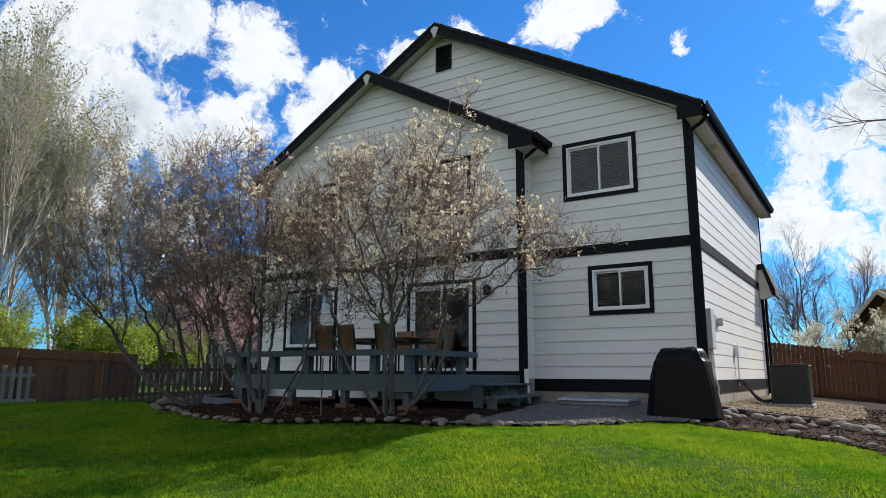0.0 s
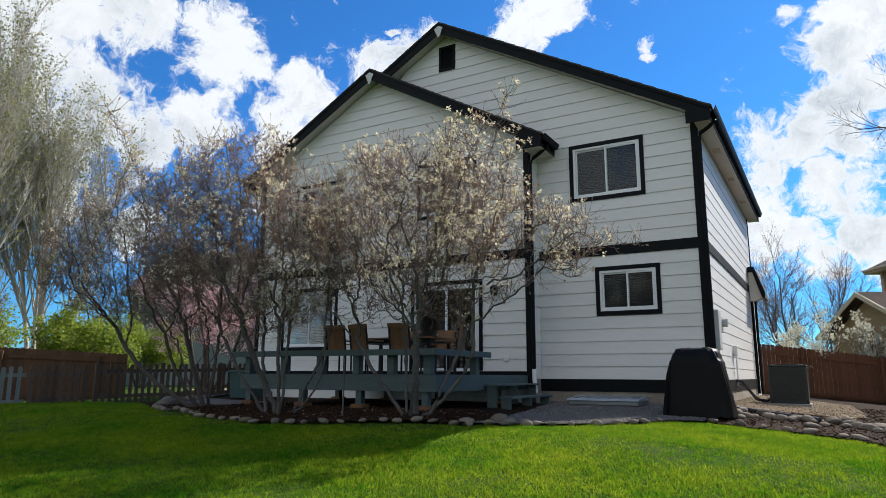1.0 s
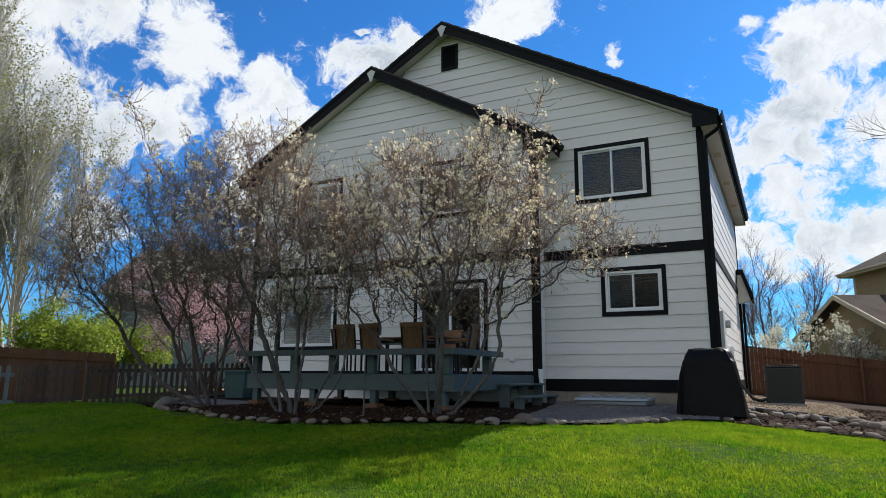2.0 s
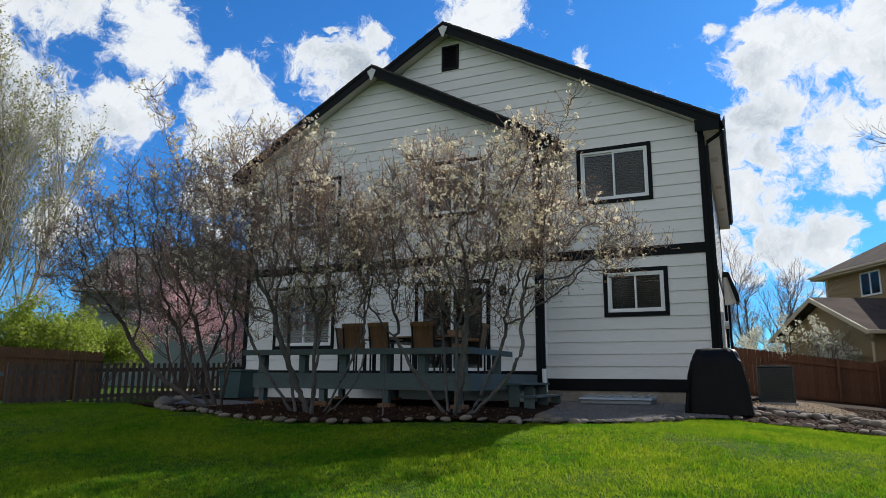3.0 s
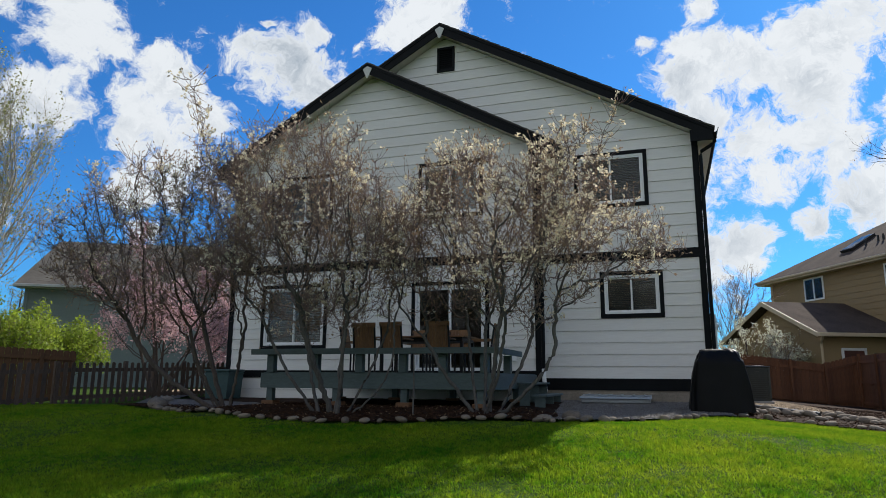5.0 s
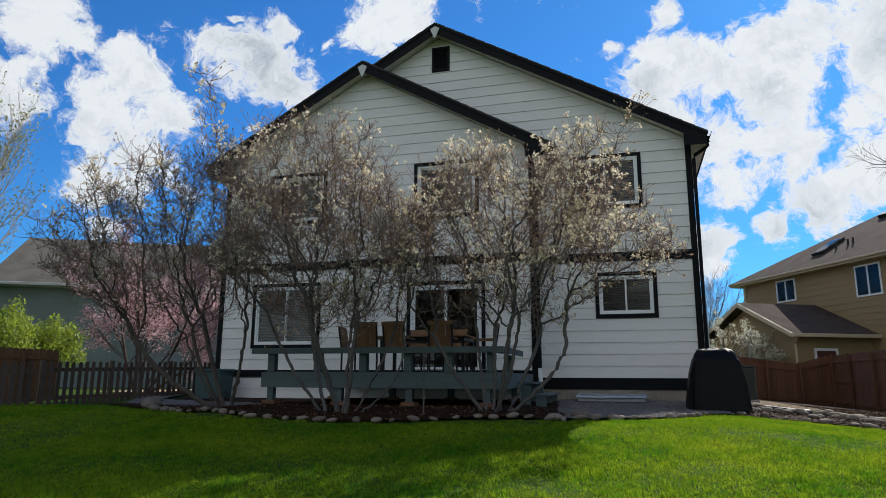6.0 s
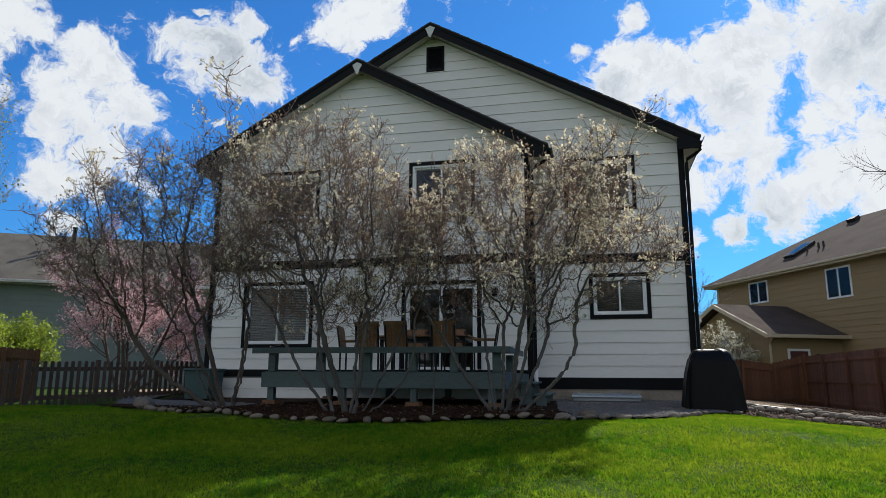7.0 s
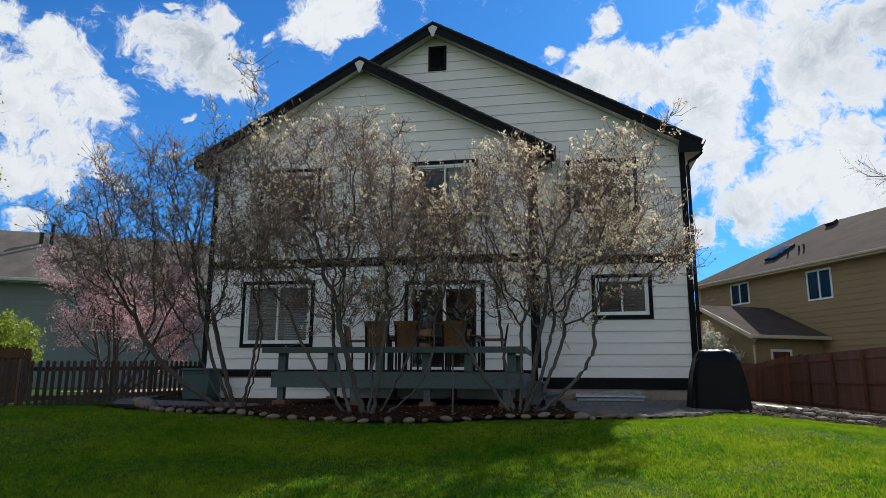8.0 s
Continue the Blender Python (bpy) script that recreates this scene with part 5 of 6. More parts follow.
def grow(rng, start, spec, stems, first=0.28, clear=-9.0):
    """Branches by levels. spec: per level (children, length, angle, wander, up-pull, radius). Returns lines per level and leaf places."""
    out = [[] for _ in spec]
    tips = []

    def branch(p, d, length, r, level):
        kids, ln, angle, wander, up, rad = spec[level]
        n = (7, 5, 4, 3, 2)[level] if level < 5 else 2
        pts, dirs = [p.copy()], [d.copy()]
        for i in range(n):
            d = (d + rand_dir(rng) * wander + Vector((0, 0, up))).normalized()
            p = p + d * (length / n)
            pts.append(p.copy())
            dirs.append(d.copy())
        rads = [r * (1 - 0.62 * i / n) for i in range(n + 1)]
        out[level].append((pts, rads))
        if level + 1 < len(spec):
            _, l2, a2, _, _, r2 = spec[level + 1]
            count = max(1, int(kids * rng.uniform(0.75, 1.25) + 0.5))
            for c in range(count):
                t0 = first if level == 0 else 0.25
                t = t0 + (1 - t0) * (c + rng.random()) / count
                k = min(n - 1, int(t * n))
                q = pts[k].lerp(pts[k + 1], t * n - k)
                dd = dirs[k + 1]
                side = dd.cross(rand_dir(rng)).normalized()
                w = radians(a2 * rng.uniform(0.6, 1.3))
                nd = (dd * math.cos(w) + side * math.sin(w)).normalized()
                # low shoots are pruned away, so that the foot stays bare
                if q.z + nd.z * l2 * 0.8 < clear:
                    continue
                branch(q, nd, l2 * rng.uniform(0.55, 1.2) * (1.15 - 0.45 * t), min(r2, rads[k] * 0.7), level + 1)
        if level >= len(spec) - 2:
            for i in range(1, len(pts)):
                tips.append((pts[i], dirs[i]))

    for base, d, length, r in stems:
        branch(Vector(start) + Vector(base), Vector(d).normalized(), length, r, 0)
    return out, tips


def leaf_mesh(name, places, rng, count, size, spread, mat, parent, label="", slim=0.45):
    """Small pointed leaves or petals, in loose clusters about the places."""
    g = np.random.RandomState(rng.randint(0, 10 ** 6))
    P = np.array([p[0] for p in places], dtype=np.float64)
    each = 7 if name == "blossom" else 3
    pick = np.repeat(g.randint(0, len(P), count // each + 1), each)[:count]
    c = P[pick] + g.normal(0, spread, (count, 3))
    a = g.normal(0, 1, (count, 3)) + np.array([0, 0, 0.35])
    a /= np.linalg.norm(a, axis=1)[:, None]
    b = np.cross(a, g.normal(0, 1, (count, 3)))
    b /= np.linalg.norm(b, axis=1)[:, None]
    nrm = np.cross(a, b)
    L = (size * g.uniform(0.6, 1.35, count))[:, None]
    W = L * slim
    v = np.stack([c, c + a * L * 0.5 + b * W * 0.5 + nrm * L * 0.12, c + a * L, c + a * L * 0.5 - b * W * 0.5 + nrm * L * 0.12], axis=1).reshape(-1, 3)
    return np_mesh(name, v, np.arange(count * 4).reshape(-1, 4), mat, parent, label)


def plant(name, label, category, at, stems, spec, seed, bark, twig, crowns, group="", min_sides=3, first=0.28, clear=-9.0):
    rng = random.Random(seed)
    t = thing(name, label, category, at, group)
    lines, tips = grow(rng, (0, 0, 0), spec, stems, first, clear)
    for line in lines[0]:
        limbs_mesh("stem" if len(lines[0]) > 1 else "trunk", [line], 8, bark, t)
    for cname, some, sides, mat in (("limb", lines[1], 6, bark), ("branch", lines[2], 4, twig), ("twig", [l for lv in lines[3:] for l in lv], min_sides, twig)):
        tagged(limbs_mesh(cname, some, sides, mat, t), kind="stuff")
    for cname, count, size, spread, mat, slim, clabel in crowns:
        tagged(leaf_mesh(cname, tips, rng, count, size, spread, mat, t, clabel, slim), kind="stuff")
    return t


def fan(rng, n, lean, length, radius, tilt=(0, 0), spread=0.16):
    """Stems of a many-stemmed shrub, fanning out from one foot."""
    out = []
    for i in range(n):
        a = 2 * math.pi * (i + rng.uniform(-0.3, 0.3)) / n
        w = radians(lean * rng.uniform(0.35, 1.2))
        d = (math.cos(a) * math.sin(w) + tilt[0], math.sin(a) * math.sin(w) + tilt[1], math.cos(w))
        out.append(((spread * math.cos(a), spread * math.sin(a), -0.06), d, length * rng.uniform(0.75, 1.1), radius * rng.uniform(0.7, 1.15)))
    return out


# garden shrubs: bare bowed stems below, and a crown of fine wood that has grown towards the open space inside its outline
def bowed(a, b, bow, step=0.09):
    """Points along a stem from a to b that first leans out and then turns up; bow: how far."""
    a, b = np.array(a, float), np.array(b, float)
    c = a * 0.45 + b * 0.55 + np.array([(b[0] - a[0]) * bow, (b[1] - a[1]) * bow, -abs(b[2] - a[2]) * 0.25 * bow])
    n = max(4, int(np.linalg.norm(b - a) / step))
    t = np.linspace(0, 1, n + 1)[:, None]
    return (1 - t) ** 2 * a + 2 * t * (1 - t) * c + t ** 2 * b


def crown_points(g, lobes, count):
    """Places inside a union of ellipsoids (x, y, z, half sizes), denser towards the outside."""
    vol = np.array([l[3] * l[4] * l[5] for l in lobes])
    pick = g.choice(len(lobes), count, p=vol / vol.sum())
    d = g.normal(0, 1, (count, 3))
    d /= np.linalg.norm(d, axis=1)[:, None]
    r = g.uniform(0.0, 1.0, count)[:, None] ** (1 / 2.6)
    L = np.array(lobes)[pick]
    return L[:, :3] + d * r * L[:, 3:6]


def colonise(g, stems, goals, step=0.085, reach=1.3, kill=0.165, rounds=110):
    """Wood that grows from the stems towards the goals until each is reached. Returns places and parents."""
    pos, par = [], []
    for line in stems:
        last = -1
        for p in line:
            wob = g.normal(0, 0.010, 3) if last >= 0 else np.zeros(3)
            pos.append(p + wob)
            par.append(last)
            last = len(pos) - 1
    goals = goals.copy()
    P = np.array(pos)
    best, near = np.full(len(goals), 9e9), np.zeros(len(goals), int)
    fresh = list(range(len(pos)))
    # only the upper parts of the stems may branch
    fresh = [i for i in fresh if pos[i][2] > 0.75]
    kids = np.zeros(200000, int)
    for _ in range(rounds):
        F = np.array([pos[i] for i in fresh])
        d = np.linalg.norm(goals[:, None, :] - F[None], axis=2)
        k = d.argmin(1)
        dm = d[np.arange(len(goals)), k]
        hit = dm < best
        best[hit], near[hit] = dm[hit], np.array(fresh)[k[hit]]
        live = best > kill
        goals, best, near = goals[live], best[live], near[live]
        if not len(goals):
            break
        use = best < reach
        if not use.any():
            reach *= 1.3
            continue
        src = np.unique(near[use])
        fresh = []
        for i in src:
            if kids[i] >= 3:
                sel = use & (near == i)
                best[sel] = 9e9
                continue
            v = goals[use & (near == i)] - pos[i]
            v /= np.linalg.norm(v, axis=1)[:, None]
            v = v.mean(0) + g.normal(0, 0.24, 3) + np.array([0, 0, 0.03])
            v /= np.linalg.norm(v) + 1e-9
            pos.append(pos[i] + v * step)
            par.append(i)
            kids[i] += 1
            fresh.append(len(pos) - 1)
        if not fresh:
            break
    return np.array(pos), np.array(par)


def twigs_and_tips(g, pos, thin, count, lo, hi):
    """Short shoots from thin wood, turning up at their ends."""
    pick = g.choice(np.nonzero(thin)[0], count)
    base = pos[pick] + g.normal(0, 0.012, (count, 3))
    d = g.normal(0, 1, (count, 3)) + np.array([0, 0, 0.55])
    d /= np.linalg.norm(d, axis=1)[:, None]
    L = g.uniform(lo, hi, count)[:, None]
    mid = base + d * L * 0.5
    up = d + np.array([0, 0, 0.55]) + g.normal(0, 0.15, (count, 3))
    up /= np.linalg.norm(up, axis=1)[:, None]
    return base, mid, mid + up * L * 0.5, up


def three_sided(chains, radii):
    """Thin three-sided shoots through rows of points (n, k, 3), in arrays."""
    n, k, _ = chains.shape
    d = chains[:, -1] - chains[:, 0]
    u = np.cross(d, np.array([0.31, 0.17, 0.93]))
    u /= np.linalg.norm(u, axis=1)[:, None] + 1e-9
    v = np.cross(d, u)
    v /= np.linalg.norm(v, axis=1)[:, None] + 1e-9
    rings = []
    for j in range(k):
        for a in range(3):
            w = 2 * math.pi * a / 3
            rings.append(chains[:, j] + radii[j] * (math.cos(w) * u + math.sin(w) * v))
    verts = np.stack(rings, 1).reshape(-1, 3)
    f = []
    for j in range(k - 1):
        for a in range(3):
            f.append((3 * j + a, 3 * j + (a + 1) % 3, 3 * j + 3 + (a + 1) % 3, 3 * j + 3 + a))
    faces = (np.array(f)[None] + (np.arange(n) * 3 * k)[:, None, None]).reshape(-1, 4)
    return verts, faces


def petals(g, centres, ways, each, size, spread, slim, splay):
    """Clusters of small pointed petals or bud scales about each centre."""
    c = np.repeat(centres, each, 0) + g.normal(0, spread, (len(centres) * each, 3))
    n = len(c)
    a = np.repeat(ways, each, 0) + g.normal(0, splay, (n, 3))
    a /= np.linalg.norm(a, axis=1)[:, None] + 1e-9
    b = np.cross(a, g.normal(0, 1, (n, 3)))
    b /= np.linalg.norm(b, axis=1)[:, None] + 1e-9
    nrm = np.cross(a, b)
    L = (size * g.uniform(0.65, 1.3, n))[:, None]
    W = L * slim
    v = np.stack([c, c + a * L * 0.55 + b * W * 0.5 + nrm * L * 0.14, c + a * L, c + a * L * 0.55 - b * W * 0.5 + nrm * L * 0.14], 1)
    return v.reshape(-1, 3), np.arange(n * 4).reshape(-1, 4)


def garden_shrub(label, at, stems, lobes, seed, bark, goals, twigs, bloom, bloom_label, whips=()):
    """stems: (foot dx, dy, head dx, dy, height, bow); lobes: the crown's outline, from the foot; bloom: share of tips in flower."""
    g = np.random.RandomState(seed)
    t = thing("serviceberry_shrub", label, "shrub", at, "garden shrubs")
    lines = [bowed((fx, fy, -0.06), (hx, hy, h), bow) for fx, fy, hx, hy, h, bow in stems]
    # rough outlines: the goals are thinned by large soft gaps
    G = crown_points(g, lobes, goals * 2)
    gap = np.array([noise.noise(Vector(p) * 1.1 + Vector((seed, 0, 0))) for p in G])
    G = np.concatenate([G[np.argsort(-(gap + g.uniform(-0.45, 0.45, len(G))))[:goals]]] + [np.array([np.array(w[:3]) + (np.array(w[3:]) - np.array(w[:3])) * k / 12 + g.normal(0, 0.05, 3) for k in range(13)]) for w in whips])
    pos, par = colonise(g, lines, G)
    n = len(pos)
    kids = [[] for _ in range(n)]
    for i, p in enumerate(par):
        if p >= 0:
            kids[p].append(i)
    area = np.zeros(n)
    for i in range(n - 1, -1, -1):
        area[i] += 0.0042 ** 2.12 if not kids[i] else 0.0
        if par[i] >= 0:
            area[par[i]] += area[i]
    rad = np.minimum(area ** (1 / 2.12), 0.066)
    # wood is split into runs that follow the thickest child
    runs, todo = [], [(None, i) for i in range(n) if par[i] < 0]
    while todo:
        start, i = todo.pop()
        run = [] if start is None else [start]
        while True:
            run.append(i)
            if not kids[i]:
                break
            order = sorted(kids[i], key=lambda k: -rad[k])
            todo += [(i, k) for k in order[1:]]
            i = order[0]
        runs.append((start is None, run))
    groups = {"limb": [], "branch": [], "twig": []}
    for first, run in runs:
        r = [float(rad[k]) for k in run]
        if not first:
            r[0] = r[1]
        elif len(r) > 4:
            r[0], r[1] = r[0] * 1.35, r[1] * 1.15
        line = ([Vector(pos[k]) for k in run], r)
        if first:
            limbs_mesh("stem", [line], 8, bark, t)
        else:
            groups["limb" if r[0] > 0.014 else "branch" if r[0] > 0.007 else "twig"].append(line)
    for cname, sides, mat in (("limb", 6, bark), ("branch", 4, "twig"), ("twig", 3, "twig")):
        if groups[cname]:
            tagged(limbs_mesh(cname, groups[cname], sides, mat, t), kind="stuff")
    b, m, e, up = twigs_and_tips(g, pos, rad < 0.0095, twigs, 0.10, 0.36)
    v, f = three_sided(np.stack([b, m, e], 1), (0.0046, 0.0038, 0.0024))
    tagged(np_mesh("shoot", v, f, "twig", t, "fine reddish shoots"), kind="stuff")
    # flowers come in patches, mostly high and outside
    patchy = np.array([noise.noise(Vector(p) * 1.4 + Vector((0, seed, 5))) for p in e])
    score = patchy + 0.10 * e[:, 2] + g.uniform(-0.35, 0.35, len(e))
    order = np.argsort(-score)
    nb = int(bloom * len(e))
    v, f = petals(g, e[order[:nb]], up[order[:nb]] * 0.5, 8, 0.041, 0.016, 0.74, 0.9)
    tagged(np_mesh("blossom", v, f, "blossom", t, bloom_label), kind="stuff")
    rest = order[nb:nb + int(0.8 * len(e))]
    v, f = petals(g, e[rest], up[rest], 2, 0.052, 0.004, 0.32, 0.18)
    tagged(np_mesh("bud", v, f, "bud", t, "bronze opening leaf buds"), kind="stuff")
    return t


rs = random.Random(5)
gz = ground_z(-4, -5.4) + 0.02
garden_shrub("many-stemmed shrub with cream blossom and bronze buds in the mulch bed", (-3.62, -5.3, gz),
             [(0.12, -0.05, 1.15, -0.2, 1.1, 0.35), (0.16, 0.1, 0.7, 0.4, 1.3, 0.1), (0.05, 0.0, 0.35, -0.5, 1.4, 0.05), (-0.04, 0.05, 0.0, 0.0, 1.4, 0.3), (-0.12, 0.0, -0.35, 0.25, 1.3, 0.2), (-0.16, 0.06, -0.95, -0.3, 1.2, 0.1), (0.02, -0.12, 0.5, -0.8, 1.2, 0.2)],
             [(0.5, -0.6, 2.75, 2.0, 1.6, 1.35), (-0.65, -0.4, 2.6, 1.2, 1.4, 1.2), (1.5, -1.0, 3.2, 1.1, 1.0, 1.0), (0.0, -0.5, 3.5, 0.9, 0.9, 0.8), (2.0, 0.4, 2.6, 1.1, 1.1, 0.85), (0.4, -0.3, 1.9, 1.5, 1.1, 0.65)], 11, "bark", 1800, 6000, 0.29,
             "cream and pale yellow blossom", [(1.9, -1.2, 3.6, 2.3, -1.5, 4.3), (2.3, 1.2, 2.6, 3.2, 1.9, 2.8), (0.1, -0.5, 4.0, 0.15, -0.6, 4.5), (-0.6, -0.4, 3.6, -0.7, -0.4, 4.2)])
garden_shrub("many-stemmed shrub with sparse cream blossom in the mulch bed", (-6.02, -5.75, gz),
             [(-0.42, 0.1, -1.15, -0.2, 1.2, 0.1), (-0.3, 0.0, -0.75, 0.3, 1.3, 0.15), (-0.12, 0.1, -0.35, -0.6, 1.4, 0.0), (0.0, 0.0, 0.05, 0.1, 1.4, 0.3), (0.1, -0.1, 0.4, -0.5, 1.3, 0.1), (0.28, 0.05, 1.05, -0.1, 0.95, 0.4), (0.12, 0.15, 0.7, 0.4, 1.3, 0.15)],
             [(-0.4, -0.6, 2.9, 1.75, 1.6, 1.4), (-0.6, -0.7, 3.8, 1.2, 1.0, 1.05), (0.5, -0.4, 2.6, 1.3, 1.4, 1.2), (-1.3, -0.5, 2.5, 1.1, 1.4, 1.0), (0.2, -0.6, 3.5, 0.9, 0.9, 0.9), (-0.2, -0.2, 1.8, 1.6, 1.1, 0.6)], 23, "bark", 1900, 6600, 0.18,
             "cream and pale yellow blossom", [(0.5, -0.8, 3.9, 0.75, -1.0, 4.5), (-1.2, -1.8, 3.3, -0.75, -3.0, 4.4), (-1.4, -0.4, 4.2, -1.6, -0.5, 4.8), (-0.1, -0.6, 4.3, 0.1, -0.6, 4.8)])
garden_shrub("dark many-stemmed shrub leaning over the lawn's edge, mostly in bud", (-8.6, -5.15, gz),
             [(-0.16, -0.05, -1.3, -0.9, 1.2, 0.2), (-0.2, 0.1, -1.0, 0.1, 1.3, 0.15), (-0.06, 0.1, -0.4, -0.2, 1.5, 0.1), (0.04, -0.1, -0.2, -0.8, 1.3, 0.2), (0.1, 0.05, 0.35, 0.0, 1.4, 0.1), (0.14, 0.0, 0.65, -0.5, 1.2, 0.2)],
             [(-1.0, -1.0, 2.7, 1.8, 1.7, 1.3), (-0.1, -0.4, 3.2, 1.35, 1.5, 1.4), (-1.5, -1.6, 2.6, 1.3, 1.2, 0.95), (-0.5, -0.6, 4.1, 1.1, 1.1, 1.0), (-1.4, -1.2, 3.5, 1.1, 1.0, 0.8), (-0.7, -0.6, 1.9, 1.6, 1.2, 0.6)], 37, "darkbark", 1750, 5200, 0.10,
             "a little cream blossom", [(-2.3, -1.8, 3.0, -3.0, -2.0, 3.3), (-1.4, -1.0, 4.0, -1.7, -1.2, 4.7), (-0.4, -0.6, 4.6, -0.5, -0.6, 5.4)])

PINK = [(6, 2.9, 0, 0.16, 0.05, 0.045), (6, 1.4, 40, 0.2, 0.1, 0.018), (6, 0.75, 40, 0.22, 0.1, 0.009), (3, 0.35, 40, 0.25, 0.1, 0.006)]
plant("flowering_plum", "plum tree in full pink blossom behind the picket fence", "tree", (-15.5, 0.9, ground_z(-15.5, 0.9)), fan(rs, 8, 42, 3.6, 0.05), PINK, 41, "darkbark", "darkbark",
      [("blossom", 20000, 0.07, 0.07, "pink", 0.6, "pink blossom")])
plant("green_shrub", "tall shrub with fresh yellow-green leaves behind the fence", "shrub", (-22.2, 0.4, ground_z(-21, 0)), fan(rs, 8, 34, 2.0, 0.04), PINK, 43, "bark", "twig",
      [("leaf", 14000, 0.11, 0.10, "leaf", 0.55, "yellow-green young leaves")], "green shrubs")
plant("green_shrub", "tall shrub with fresh yellow-green leaves behind the fence", "shrub", (-23.5, 4.2, ground_z(-21, 0)), fan(rs, 8, 34, 2.1, 0.04), PINK, 44, "bark", "twig",
      [("leaf", 14000, 0.11, 0.10, "leaf", 0.55, "yellow-green young leaves")], "green shrubs")
plant("green_shrub", "tall shrub with fresh yellow-green leaves behind the fence", "shrub", (-21.6, -3.6, ground_z(-21, 0)), fan(rs, 7, 30, 2.2, 0.04), PINK, 45, "bark", "twig",
      [("leaf", 6000, 0.11, 0.10, "leaf", 0.55, "yellow-green young leaves")], "green shrubs")
POPLAR = [(24, 13.0, 0, 0.05, 0.05, 0.16), (8, 4.6, 22, 0.07, 0.10, 0.036), (5, 1.9, 24, 0.12, 0.10, 0.017), (3, 0.85, 28, 0.2, 0.08, 0.011)]
for k, (x, y, hgt) in enumerate(((-24.4, -2.8, 12.0), (-24.9, 0.6, 10.4), (-23.6, -6.6, 12.6), (-28.0, -1.0, 12.5))):
    plant("poplar_tree", "tall pale-barked poplar with a haze of olive spring leaves", "tree", (x, y, -0.4),
          [((0, 0, -0.1), (0.02, 0, 1), hgt, 0.16)] + [((0.3 * math.cos(a), 0.3 * math.sin(a), -0.1), (0.17 * math.cos(a), 0.17 * math.sin(a), 1), hgt * q, 0.10) for a, q in ((0.4 + k, 0.86), (2.4 + k, 0.9), (4.4 + k, 0.8))],
          POPLAR, 60 + k, "palebark", "palebark", [("leaf", 13000, 0.10, 0.12, "poplarleaf", 0.6, "olive young leaves")], "poplars along the far fence")
BARE = [(8, 5.2, 0, 0.14, 0.05, 0.10), (6, 2.6, 38, 0.18, 0.06, 0.032), (6, 1.2, 38, 0.22, 0.06, 0.014), (4, 0.55, 38, 0.25, 0.06, 0.009)]
plant("bare_tree", "leafless spreading tree behind the red fence", "tree", (0.6, 21.0, -0.2), fan(rs, 9, 32, 5.6, 0.055), [(9, 5.2, 0, 0.14, 0.05, 0.06), (8, 2.4, 34, 0.18, 0.06, 0.020), (7, 1.2, 36, 0.22, 0.06, 0.011), (5, 0.6, 38, 0.25, 0.06, 0.008)], 71, "bark", "twig",
      [("bud", 3500, 0.06, 0.03, "bud", 0.4, "brown buds")])
plant("white_blossom_tree", "small tree in white blossom behind the red fence", "tree", (2.6, 15.2, -0.25), fan(rs, 7, 42, 2.9, 0.04), PINK, 73, "darkbark", "twig",
      [("blossom", 9000, 0.075, 0.05, "white", 0.6, "white blossom")])
plant("garden_tree", "bare tree with fine twigs at the edge of the lawn", "tree", (5.6, -4.2, ground_z(5.6, -4.2)), [((0, 0, -0.1), (-0.05, 0.03, 1), 3.3, 0.13), ((0, 0, 1.75), (-0.66, 0.24, 0.86), 3.9, 0.04), ((0, 0, 2.05), (-0.55, 0.3, 1.0), 4.1, 0.04), ((0, 0, 1.6), (0.6, 0.2, 1), 3.8, 0.07), ((0, 0, 1.8), (0.1, -0.6, 1), 3.6, 0.07)],
      [(7, 4.0, 0, 0.12, 0.03, 0.09), (6, 1.2, 38, 0.2, 0.02, 0.014), (5, 0.65, 40, 0.22, 0.02, 0.007), (3, 0.32, 40, 0.25, 0.03, 0.0045)], 77, "darkbark", "darkbark",
      [("bud", 1500, 0.03, 0.02, "bud", 0.4, "brown buds")])
for k, (x, y) in enumerate(((-33.0, -6.0), (-36, 2.0), (-12.0, 34.0), (-40, 14))):
    plant("far_tree", "distant leafless tree beyond the gardens", "tree", (x, y, -0.5), fan(rs, 6, 28, 6.0, 0.1), BARE, 90 + k, "bark", "twig",
          [("leaf", 5000, 0.12, 0.12, "poplarleaf", 0.6, "olive young leaves")], "far trees")


# ---- stones ----
def rock_mesh(seed, flat):
    bm = bmesh.new()
    bmesh.ops.create_icosphere(bm, subdivisions=2, radius=1.0)
    for v in bm.verts:
        n = noise.noise(v.co * 0.9 + Vector((seed * 7.3, seed, 0)))
        v.co *= 1 + 0.28 * n
        v.co.z *= flat
    me = bpy.data.meshes.new("stone")
    bm.to_mesh(me)
    bm.free()
    me.materials.append(M["rock"])
    me.polygons.foreach_set("use_smooth", [True] * len(me.polygons))
    return me


ROCKS = [rock_mesh(s, f) for s, f in ((1, 0.55), (2, 0.62), (3, 0.5), (4, 0.7), (5, 0.58), (6, 0.45))]
rk = random.Random(8)


